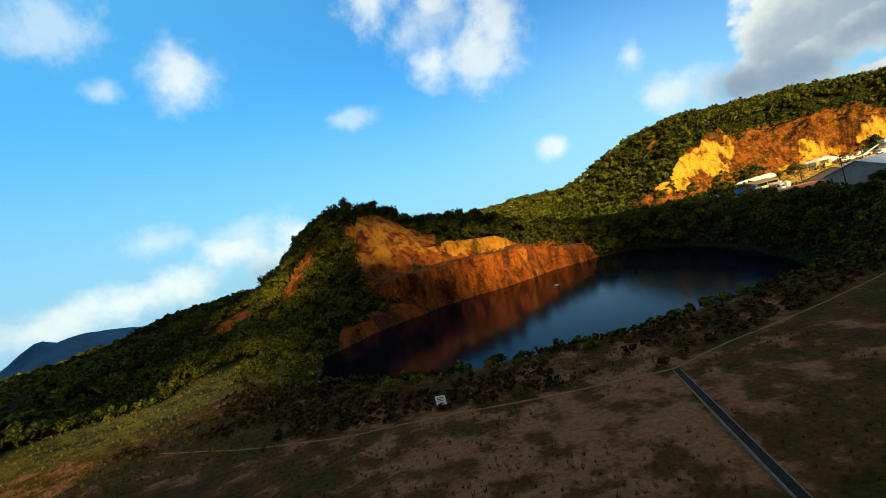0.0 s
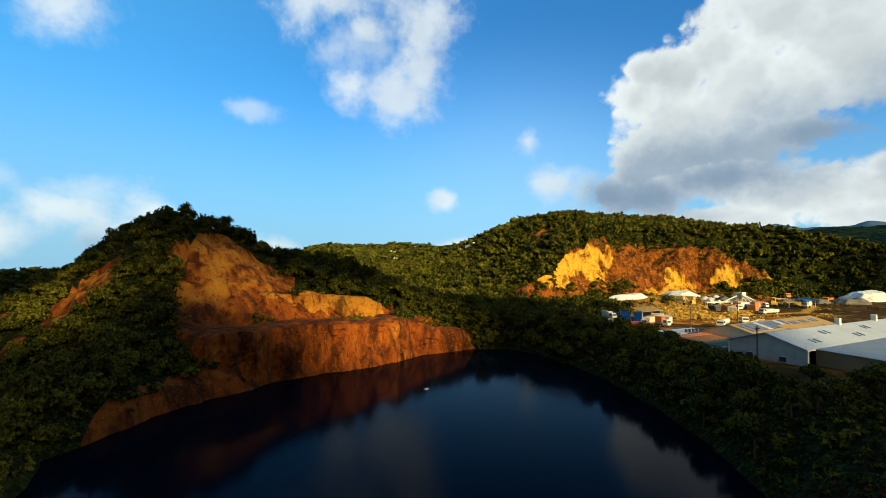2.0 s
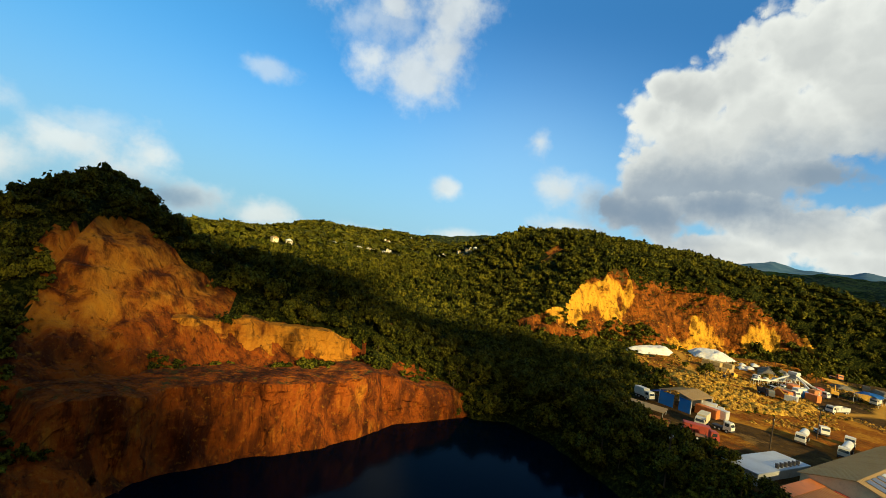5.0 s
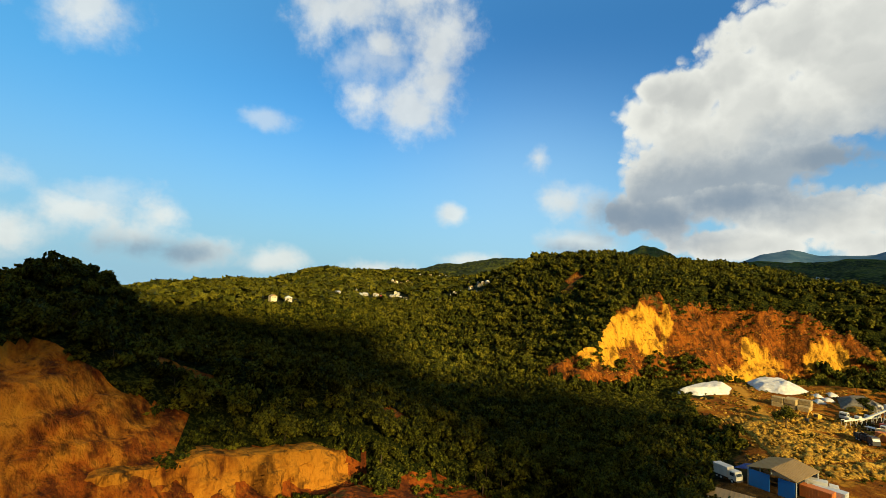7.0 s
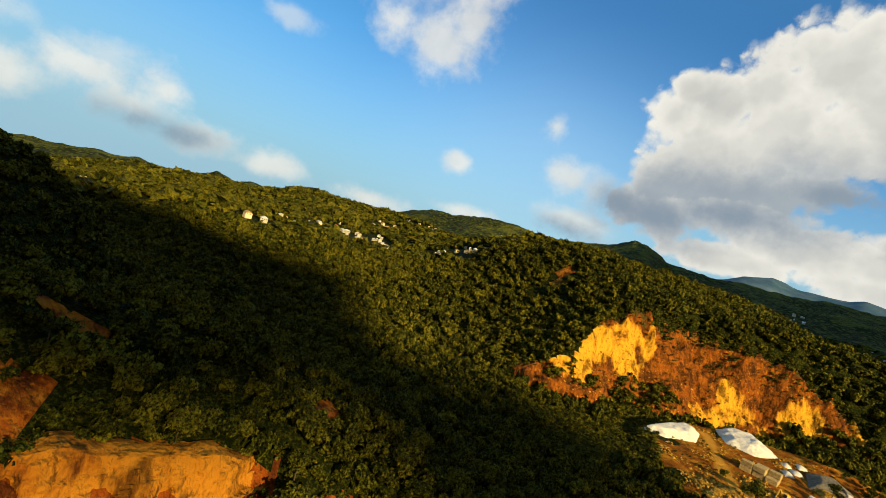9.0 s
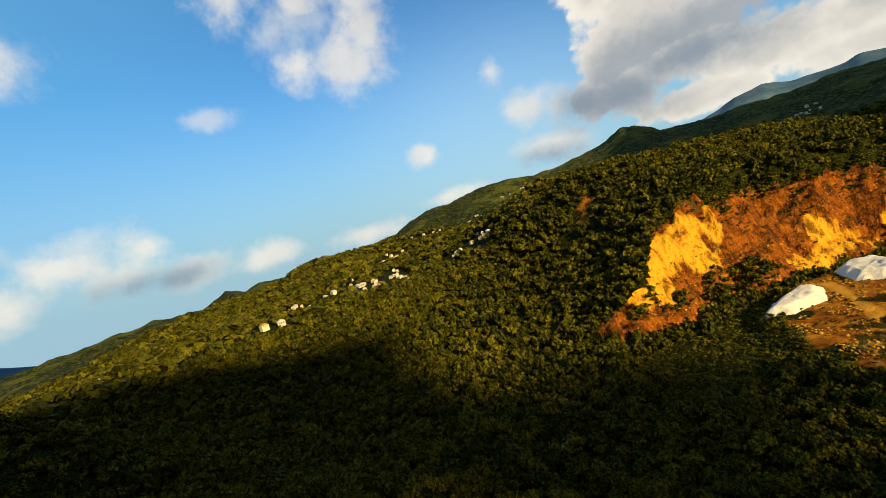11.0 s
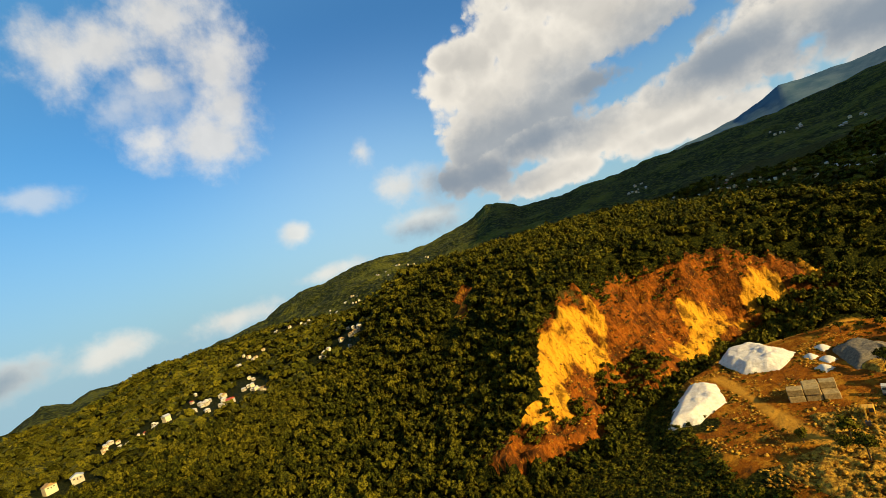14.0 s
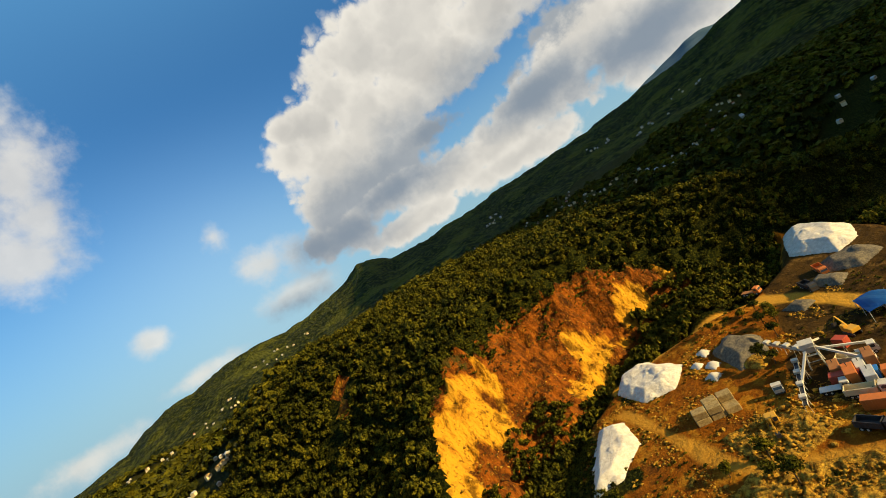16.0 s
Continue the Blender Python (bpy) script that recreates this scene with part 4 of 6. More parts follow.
pts = stand(-190, -52, 10, 112, 4.4, lambda m, x, y: (m["meadow"] < 0.4) & (m["h"] < 30) & (m["out"] > 2) & (x < -52 - 0.2 * (y - 60)))
scatter("forest", LOW, pts, rng.uniform(1.6, 3.2, len(pts)), MAT["leaf"], "dark green trees on the low ground beside the meadow", "forest", (0.7, 1.2))
pts = stand(-70, 120, 30, 236, 2.2, lambda m, x, y: (m["out"] > 0.8) & (m["out"] < 14 + 22 * (x > 40)) & (m["yard"] < 0.3) & (x > -50) & ((y < 118) | (x > 40)) & ((line_distance(x, y, EDGE) > 2.2) & (y > np.interp(x, [e[0] for e in EDGE], [e[1] for e in EDGE]))))
scatter("shore_bushes", BUSH, pts, np.where(pts[:, 1] < 72, 0.6, 1.0) * rng.uniform(0.6, 1.6, len(pts)), MAT["leaf"], "dark green bushes crowding the bank of the lake", "bushes", (0.8, 1.2))
pts = stand(-48, 74, 24, 76, 0.95, lambda m, x, y: (m["out"] > 1.0) & (m["out"] < 30) & (y > np.interp(x, [e[0] for e in EDGE], [e[1] for e in EDGE]) + 0.9) & (y < np.interp(x, [e[0] for e in EDGE], [e[1] for e in EDGE]) + 18) & (fbm(x, y, 8, 3, 37) > -0.16))
scatter("bank_shrubs", [crown_arrays(450 + k, 12, 0.42, 2, 0.8) for k in range(4)], pts, rng.uniform(0.28, 0.62, len(pts)), MAT["shrub"], "low dark brown shrubs on the bank between kerb and lake", "shrubs", (0.7, 1.1))
TUFT = []
for k in range(4):
    r = np.random.default_rng(600 + k)
    v, f = [], []
    for j in range(9):
        a, q, hgt = r.uniform(0, 6.283), r.uniform(0, 0.5), r.uniform(0.5, 1.3)
        x, y, lx, ly = q * math.cos(a), q * math.sin(a), r.normal() * 0.35, r.normal() * 0.35
        i = len(v)
        v += [(x - 0.12 * math.sin(a), y + 0.12 * math.cos(a), -0.7), (x + 0.12 * math.sin(a), y - 0.12 * math.cos(a), -0.7), (x + lx, y + ly, hgt - 0.55)]
        f.append((i, i + 1, i + 2, i + 2))
    TUFT.append((np.array(v, dtype=np.float32), np.array(f, dtype=np.int32)))
pts = stand(-75, 70, -6, 48, 0.7, lambda m, x, y: (m["out"] > 3) & (m["h"] < 12) & (fbm(x, y, 7, 3, 33) > -0.02) & (line_distance(x, y, EDGE) > 0.5) & (line_distance(x, y, [(13, 26), (8, 0)]) > 0.9))
scatter("dry_grass", TUFT, pts, rng.uniform(0.10, 0.28, len(pts)), MAT["leaf_dry"], "tufts of dry brown grass over the field", "grass", (0.8, 1.3))
pts = stand(-80, -18, 28, 112, 1.0, lambda m, x, y: (m["meadow"] > 0.3) & (m["out"] > 3))
scatter("meadow_grass", TUFT, pts, rng.uniform(0.22, 0.5, len(pts)), MAT["meadow"], "yellow-green rough grass on the slope beside the lake", "grass", (0.7, 1.1))
pts = stand(108, 262, 236, 300, 1.7, lambda m, x, y: (m["green_patch"] > 0.4) & (m["rock_e"] < 0.4))
scatter("scrub", BUSH, pts, rng.uniform(0.9, 1.5, len(pts)), MAT["leaf"], "low green scrub below the quarry face", "scrub", (0.5, 0.9))
pts = stand(-24, 40, 160, 216, 1.7, lambda m, x, y: (m["out"] > 10) & (m["out"] < 21) & (m["out"] > 17 - 10 * (fbm(x, y, 12, 2, 18) > 0.12)) & (fbm(x, y, 9, 2, 15) > 0.0) & (x > -16))
scatter("scrub", BUSH, pts, rng.uniform(0.7, 1.6, len(pts)), MAT["leaf"], "dark green bushes along the ledge of the cliff", "scrub", (0.8, 1.2))
# green growth lower down on the face
for growth in ([(172, 300), (184, 307), (200, 305), (207, 297), (200, 288), (168, 291)], [(136, 298), (144, 306), (160, 303), (166, 296), (150, 297)]):
    pts = stand(130, 212, 284, 312, 1.9, lambda m, x, y: (signed(x, y, growth) + 5 * fbm(x, y, 8, 2, 63) < 0) & (m["pale"] < 0.9))
    scatter("scrub", BUSH, pts, rng.uniform(1.0, 2.3, len(pts)), MAT["leaf"], "green bushes growing up the lower quarry face", "scrub", (0.8, 1.2))
# bushes over the foot of the western shore
pts = stand(-52, -20, 104, 152, 1.5, lambda m, x, y: (m["out"] > 0.6) & (m["out"] < 13) & (fbm(x, y, 7, 3, 67) > -0.16))
scatter("scrub", BUSH, pts, rng.uniform(0.7, 1.7, len(pts)), MAT["leaf"], "dark bushes hanging over the western shore", "scrub", (0.8, 1.2))
THICKET = [(241, 279), (246, 263), (262, 250), (292, 236), (303, 262), (290, 273), (266, 285)]
pts = stand(236, 306, 234, 288, 2.6, lambda m, x, y: (signed(x, y, THICKET) < 0) & (m["road_d"] > 3.5))
scatter("thicket", LOW, pts, rng.uniform(2.0, 4.0, len(pts)), MAT["leaf"], "dark green thicket between the road and the quarry face", "thicket", (0.9, 1.5), 0.8)
pts = stand(112, 300, 234, 350, 2.2, lambda m, x, y: (m["rock_e"] > 0.5) & (fbm(x, y, 13, 4, 51) > -0.08 + 0.6 * m["pale"] - 0.35 * m["green"]) & (m["band"] > 3))
scatter("scrub", BUSH, pts, rng.uniform(0.4, 1.0, len(pts)), MAT["leaf_dry"], "dry brown scrub growing on the quarry face", "scrub", (0.5, 0.9))
pts = stand(112, 300, 234, 350, 2.4, lambda m, x, y: (m["rock_e"] > 0.3) & (m["pale"] < 0.5) & ((m["rock_e"] < 0.95) | (m["green"] > 0.36) | (fbm(x, y, 17, 3, 53) > 0.22)) & (m["band"] > 3))
scatter("scrub", BUSH, pts, rng.uniform(0.7, 1.6, len(pts)), MAT["leaf"], "green bushes fringing the quarry face", "scrub", (0.6, 1.0))


pts = stand(108, 304, 240, 360, 1.7, lambda m, x, y: (np.abs(m["rim"] - 0.5) < 3.2) & (m["band"] > 2) & (m["pale"] < 0.75) & (fbm(x, y, 7, 2, 19) > -0.12))
scatter("scrub", BUSH, pts, rng.uniform(0.7, 1.9, len(pts)), MAT["leaf"], "green bushes along the upper edge of the quarry", "scrub", (0.7, 1.1))


pts = stand(-70, 62, 140, 236, 1.8, lambda m, x, y: (m["rock_w"] > 0.12) & (m["rock_w"] < 0.9) & (m["out"] > 5))
scatter("scrub", BUSH, pts, rng.uniform(0.7, 1.7, len(pts)), MAT["leaf"], "dark bushes along the upper edge of the cliff", "scrub", (0.8, 1.2))


def trunk_mesh(seed, height, radius):
    """A tapered trunk with limbs."""
    r = random.Random(seed)
    bm = bmesh.new()

    def limb(a, b, ra, rb, n=6):
        d = (b - a).normalized()
        u = d.orthogonal().normalized()
        w = d.cross(u)
        rings = []
        for p, rad in ((a, ra), ((a + b) / 2 + u * r.uniform(-0.1, 0.1), (ra + rb) / 2), (b, rb)):
            rings.append([bm.verts.new(p + rad * (math.cos(6.283 * k / n) * u + math.sin(6.283 * k / n) * w)) for k in range(n)])
        for p, q in zip(rings[:-1], rings[1:]):
            for k in range(n):
                bm.faces.new((p[k], p[(k + 1) % n], q[(k + 1) % n], q[k]))
        bm.faces.new(rings[-1])
        bm.faces.new(rings[0][::-1])

    top = Vector((r.uniform(-0.2, 0.2), r.uniform(-0.2, 0.2), height * 0.7))
    limb(Vector((0, 0, -0.6)), top, radius, radius * 0.5)
    for k in range(5):
        a = 6.283 * k / 5 + r.uniform(-0.4, 0.4)
        start = Vector((0, 0, height * r.uniform(0.4, 0.66)))
        limb(start, start + Vector((math.cos(a), math.sin(a), r.uniform(0.5, 1.1))) * height * r.uniform(0.2, 0.32), radius * 0.42, radius * 0.12, 5)
    me = bpy.data.meshes.new("trunk")
    bm.to_mesh(me)
    bm.free()
    me.materials.append(MAT["bark"])
    return me


def link(name, me, parent, label=""):
    ob = new(name, me)
    ob.parent = parent
    return tagged(ob, label)


TREES = []
for k in range(7):
    height = 7.5 + 0.55 * k
    v, f = crown_arrays(500 + k, 520, 0.105, 6, 0.95)
    width = height * (0.33 + 0.02 * (k % 3))
    v = v * (width, width, width * 1.05) + (0, 0, height * 0.60)
    me = as_faces("crown", v, f, {"tone": np.full(len(v), (k * 0.37) % 1.0)})
    me.materials.append(MAT["leaf"])
    TREES.append((trunk_mesh(k, height, 0.2 + 0.015 * k), me))


def plant(x, y, kind, size, label, group):
    root = tagged(new("tree", None), label, "tree", group)
    trunk, crown = TREES[kind]
    link("trunk", trunk, root)
    link("crown", crown, root)
    root.matrix_basis = pose(x, y, ground_z(x, y) - 0.1, 0, 0, random.uniform(0, 360)) @ Matrix.Scale(size, 4)
    return root


spots = stand(56, 112, 84, 232, 5.2, lambda m, x, y: (m["out"] > 1.5) & (m["yard"] < 0.25) & (m["out"] < 30))
for x, y, z in spots[:190]:
    plant(x, y, int(rng.integers(7)), float(rng.uniform(0.45, 0.8)), "dark green broad-leaved tree on the lake bank", "trees on the lake bank")
for x, y, z in stand(-100, 44, 160, 275, 10.5, lambda m, x, y: wooded(m, x, y) & ((m["h"] > 24) | ((x > -8) & (y < 214))))[:90]:
    plant(x, y, int(rng.integers(7)), float(rng.uniform(0.5, 0.8)), "green broad-leaved tree on the hill above the cliff", "trees above the cliff")
for x, y in ((214, 229), (216, 232), (236, 233), (238, 230), (244, 232), (228, 229), (176, 228), (240, 244), (243, 240), (236, 248.5), (246, 236), (248, 246), (170, 227), (171, 236), (168, 222)):
    plant(x, y, int(rng.integers(7)), float(rng.uniform(0.5, 0.8)), "leafy tree standing in the quarry yard", "trees in the yard")

# ---- things ----


def part(name, bm, mat, parent, label=""):
    me = bpy.data.meshes.new(name)
    bmesh.ops.recalc_face_normals(bm, faces=bm.faces)
    bm.to_mesh(me)
    bm.free()
    for m in mat if isinstance(mat, (list, tuple)) else [mat]:
        me.materials.append(m)
    return link(name, me, parent, label)


def box(bm, x0, x1, y0, y1, z0, z1, bevel=0.0):
    vs = [bm.verts.new(p) for p in ((x0, y0, z0), (x1, y0, z0), (x1, y1, z0), (x0, y1, z0), (x0, y0, z1), (x1, y0, z1), (x1, y1, z1), (x0, y1, z1))]
    fs = [bm.faces.new([vs[i] for i in q]) for q in ((3, 2, 1, 0), (4, 5, 6, 7), (0, 1, 5, 4), (1, 2, 6, 5), (2, 3, 7, 6), (3, 0, 4, 7))]
    if bevel:
        bmesh.ops.bevel(bm, geom=list({e for f in fs for e in f.edges}), offset=bevel, segments=1, affect="EDGES")
    return vs


def boxed(*a, bevel=0.0):
    bm = bmesh.new()
    box(bm, *a, bevel=bevel)
    return bm


def prism(bm, outline, y0, y1):
    """An outline in x and z, drawn out from y0 to y1."""
    a = [bm.verts.new((x, y0, z)) for x, z in outline]
    b = [bm.verts.new((x, y1, z)) for x, z in outline]
    bm.faces.new(a[::-1])
    bm.faces.new(b)
    for k in range(len(a)):
        j = (k + 1) % len(a)
        bm.faces.new((a[k], a[j], b[j], b[k]))


def prismed(outline, y0, y1):
    bm = bmesh.new()
    prism(bm, outline, y0, y1)
    return bm


def rod(bm, a, b, r0, r1=None, n=8):
    a, b = Vector(a), Vector(b)
    r1 = r0 if r1 is None else r1
    d = (b - a).normalized()
    u = d.orthogonal().normalized()
    w = d.cross(u)
    p, q = ([bm.verts.new(c + r * (math.cos(6.2832 * k / n) * u + math.sin(6.2832 * k / n) * w)) for k in range(n)] for c, r in ((a, r0), (b, r1)))
    for k in range(n):
        bm.faces.new((p[k], p[(k + 1) % n], q[(k + 1) % n], q[k]))
    bm.faces.new(p[::-1])
    bm.faces.new(q)


def rodded(a, b, r0, r1=None, n=8):
    bm = bmesh.new()
    rod(bm, a, b, r0, r1, n)
    return bm


def thing(name, label, category, group=""):
    return tagged(new(name, None), label, category, group)


def put(ob, x, y, turn, z=None, sink=0.0, size=1.0):
    ob.matrix_basis = pose(x, y, (ground_z(x, y) if z is None else z) - sink, 0, 0, turn) @ Matrix.Scale(size, 4)
    return ob


def ribbed_slope(x0, x1, y0, y1, z0, z1, thick=0.12, gap=0.9):
    """A sheet roof sloping from (y0, z0) to (y1, z1), with raised ribs along the slope."""
    top = [(x0, thick)]
    x = x0 + gap / 2
    while x < x1 - 0.2:
        top += [(x - 0.07, thick), (x, thick + 0.08), (x + 0.07, thick)]
        x += gap
    top.append((x1, thick))
    ring = top + [(x1, 0.0), (x0, 0.0)]
    bm = bmesh.new()
    a = [bm.verts.new((px, y0, z0 + pz)) for px, pz in ring]
    b_ = [bm.verts.new((px, y1, z1 + pz)) for px, pz in ring]
    for k in range(len(ring)):
        j = (k + 1) % len(ring)
        bm.faces.new((a[k], a[j], b_[j], b_[k]))
    bm.faces.new(a[::-1])
    bm.faces.new(b_)
    return bm


def slope_panel(x0, x1, y0, y1, z0, z1, f0, f1, lift=0.2):
    """A flat panel on a roof slope, between the shares f0 and f1 of its fall."""
    lerp = lambda f: (y0 + f * (y1 - y0), z0 + f * (z1 - z0) + lift)
    (ya, za), (yb, zb) = lerp(f0), lerp(f1)
    bm = bmesh.new()
    v = [bm.verts.new(p) for p in ((x0, ya, za), (x1, ya, za), (x1, yb, zb), (x0, yb, zb), (x0, ya, za + 0.06), (x1, ya, za + 0.06), (x1, yb, zb + 0.06), (x0, yb, zb + 0.06))]
    for q in ((3, 2, 1, 0), (4, 5, 6, 7), (0, 1, 5, 4), (1, 2, 6, 5), (2, 3, 7, 6), (3, 0, 4, 7)):
        bm.faces.new([v[i] for i in q])
    return bm


# sheds and stores at the yard's edge; x runs along the ridge, y across
store = thing("warehouse", "long grey warehouse with pale sheet gable roofs beside the yard", "warehouse")
LEN = 88
part("wall", prismed([(0, 0), (0, 4.6), (8.2, 7.2), (16.4, 4.6), (16.4, 0)], 0, 0.35), MAT["grey"], store, "grey rendered gable wall").matrix_basis = pose(0, 0, 0, 0, 0, -90)
part("wall", boxed(0.35, LEN, -0.35, 0, 0, 4.6), MAT["grey"], store)
part("wall", boxed(4, LEN, -32.6, -32.25, 0, 3.9), MAT["grey"], store)
part("wall", boxed(LEN - 0.3, LEN, -32.2, -0.4, 0, 4.5), MAT["grey"], store)
part("wall", prismed([(0, 0), (0, 4.3), (16, 3.7), (16, 0)], 0, 0.35), MAT["concrete"], store, "stained wall of the lower bay").matrix_basis = pose(3.5, -16.45, 0, 0, 0, -90)
# one roof, two materials: the north slope's shade is the darker blue-grey
part("roof", ribbed_slope(-0.6, LEN, 0.5, -8.2, 4.5, 7.25), MAT["blue_roof"], store, "sheet slope with its shade put in as blue-grey")
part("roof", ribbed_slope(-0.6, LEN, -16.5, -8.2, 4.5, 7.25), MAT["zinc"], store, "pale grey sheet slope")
part("roof", ribbed_slope(3.2, LEN, -32.9, -16.6, 3.8, 4.45), MAT["blue_roof"], store, "wide low blue-grey sheet roof")
part("gutter", boxed(-0.6, LEN, -16.65, -16.45, 4.3, 4.5), MAT["white"], store)
part("gutter", boxed(-0.5, LEN, 0.5, 0.65, 4.35, 4.52), MAT["white"], store)
for cx in (-0.12, ):
    part("downpipe", rodded((cx, 0.2, 0), (cx, 0.2, 4.5), 0.16), MAT["white"], store)
    part("downpipe", rodded((cx, -16.5, 0), (cx, -16.5, 4.4), 0.2), MAT["white"], store)
for k in range(6):
    for row, (f0, f1) in enumerate(((0.22, 0.42), (0.55, 0.75))):
        if (k + row) % 2 == 0:
            part("roof_light", slope_panel(8 + 12 * k, 9.1 + 12 * k, -16.5, -8.2, 4.5, 7.25, f0, f1), MAT["panel"], store)
            part("roof_light", slope_panel(10.4 + 12 * k, 11.5 + 12 * k, -16.5, -8.2, 4.5, 7.25, f0, f1), MAT["panel"], store)
for k in range(2):
    part("roof_vent", boxed(36 + 24 * k, 37.2 + 24 * k, -9, -7.8, 7.2, 9.0), MAT["white"], store)
for y in (-4.5, -11.5):
    win = part("window", boxed(-0.06, 0.02, y - 0.7, y + 0.7, 1.2, 2.3), MAT["glass"], store)
    part("frame", boxed(-0.1, -0.05, y - 0.8, y + 0.8, 2.3, 2.42), MAT["white"], win)
part("window", boxed(3.4, 3.52, -26, -24.6, 1.2, 2.2), MAT["glass"], store)
put(store, 100.5, 119.5, 15.5, 9.8, 0.3)

annex = thing("annex", "teal-walled low building joined to the warehouse", "building")
part("wall", boxed(0, 30, -12, 0, 0, 3.4), MAT["teal"], annex)
part("roof", ribbed_slope(-0.4, 30.4, -12.4, 0.4, 3.4, 4.2), MAT["blue_roof"], annex)
part("window", boxed(-0.08, 0.0, -6, -4.4, 1.2, 2.2), MAT["glass"], annex)
put(annex, 112, 86.5, 15.5, 9.6, 0.3)

shed = thing("workshop", "long tan-roofed workshop with dark roof lights and cream walls", "workshop")
W2 = 17.0
part("wall", prismed([(0, 0), (0, 3.8), (W2 / 2, 6.2), (W2, 3.8), (W2, 0)], 0, 0.3), MAT["cream"], shed, "cream gable wall").matrix_basis = pose(0, 0, 0, 0, 0, -90)
part("wall", boxed(0.3, 54, -W2, -W2 + 0.3, 0, 3.8), MAT["cream"], shed)
part("wall", boxed(0.3, 54, -0.3, 0, 0, 3.8), MAT["cream"], shed)
part("wall", prismed([(0, 0), (0, 3.8), (W2 / 2, 6.2), (W2, 3.8), (W2, 0)], 0, 0.3), MAT["cream"], shed).matrix_basis = pose(53.7, 0, 0, 0, 0, -90)
part("roof", ribbed_slope(-0.5, 54.4, 0.5, -W2 / 2, 3.75, 6.3), MAT["tan_roof"], shed)
part("roof", ribbed_slope(-0.5, 54.4, -W2 - 0.5, -W2 / 2, 3.75, 6.3), MAT["tan_roof"], shed)
for k in range(9):
    part("roof_light", slope_panel(2 + 3.1 * k, 4.4 + 3.1 * k, -W2 - 0.5, -W2 / 2, 3.75, 6.3, 0.42 if k < 6 else 0.6, 0.92), MAT["panel"] if k % 4 != 3 else MAT["zinc"], shed)
for k in range(3):
    part("roof_light", slope_panel(31 + 7 * k, 35 + 7 * k, -W2 - 0.5, -W2 / 2, 3.75, 6.3, 0.55, 0.75), MAT["panel"], shed)
part("canopy", ribbed_slope(14, 54, -W2 - 4.2, -W2 - 0.4, 3.1, 3.6), MAT["white"], shed, "white sheet canopy along the side")
put(shed, 110, 139.5, 18.5, 9.9, 0.3)

lean = thing("lean_to_shed", "low shed with a rusty red sheet roof and orange trim", "shed")
part("wall", boxed(0.2, 21, -7.6, 0, 0, 2.6), MAT["grey"], lean)
part("roof", ribbed_slope(0, 21.6, -8.2, 0.3, 2.6, 3.4), MAT["rust"], lean)
part("roof_strip", slope_panel(0.2, 21.4, -8.2, 0.3, 2.6, 3.4, 0.66, 0.98), MAT["orange"], lean, "orange sheet strip")
part("roof_patch", slope_panel(14, 17.5, -8.2, 0.3, 2.6, 3.4, 0.2, 0.5), MAT["red"], lean, "bright red sheet patch")
part("fascia", boxed(-0.1, 21.6, -8.4, -8.2, 2.3, 2.7), MAT["white"], lean)
put(lean, 96.5, 133.6, 17, 9.8, 0.3)
lean = thing("lean_to_shed", "low shed with a dark green sheet roof", "shed")
part("wall", boxed(0.2, 17, -4.6, 0, 0, 2.5), MAT["grey"], lean)
part("roof", ribbed_slope(0, 17.5, -5.0, 0.2, 2.5, 2.9), MAT["green_roof"], lean)
part("fascia", boxed(-0.1, 17.5, -5.15, -5.0, 2.3, 2.65), MAT["white"], lean)
put(lean, 97.5, 125.2, 20, 9.8, 0.3)
lean = thing("flat_shed", "flat grey-roofed shed with round roof cowls", "shed")
part("wall", boxed(0.2, 21, -7, 0, 0, 2.6), MAT["grey"], lean)
part("roof", boxed(0, 21.2, -7.2, 0.2, 2.6, 2.8), MAT["zinc"], lean)
for k in range(6):
    part("cowl", rodded((9 + 1.7 * k, -6.2, 2.8), (9 + 1.7 * k, -6.2, 3.7), 0.35, 0.45), MAT["dark"], lean)
put(lean, 99, 147.5, 14, 9.8, 0.3)

# open workshop shed with blue walls
shop = thing("open_shed", "open-fronted shed with a tan gable roof and blue sheet walls", "shed")
part("roof", ribbed_slope(-6.6, 6.6, -5.2, 0, 4.2, 5.4), MAT["tan_roof"], shop)
part("roof", ribbed_slope(-6.6, 6.6, 5.2, 0, 4.2, 5.4), MAT["tan_roof"], shop)
for x in (-6.2, 0, 6.2):
    for y in (-4.9, 4.9):
        part("post", rodded((x, y, -0.3), (x, y, 4.2), 0.13), MAT["steel"], shop)
part("wall", boxed(-6.4, -6.2, 0.3, 4.7, 0, 3.9), MAT["blue"], shop, "bright blue sheet wall")
part("wall", boxed(-6.4, -6.2, -4.7, -1.4, 0, 3.9), MAT["blue"], shop, "bright blue sheet wall")
part("wall", boxed(6.2, 6.4, -4.7, 4.7, 0, 4.0), MAT["grey"], shop)
part("awning", ribbed_slope(-5.8, 0, 5.3, 8.2, 3.4, 2.7), MAT["dark_blue"], shop, "dark blue side awning")
put(shop, 127, 188, 20)


def wheel(parent, x, y, r, w=0.4):
    t = part("tyre", rodded((x, y - w / 2, r), (x, y + w / 2, r), r, n=14), MAT["tyre"], parent)
    part("rim", rodded((x, y - w / 2 - 0.02, r), (x, y + w / 2 + 0.02, r), r * 0.5, n=10), MAT["steel"], t)


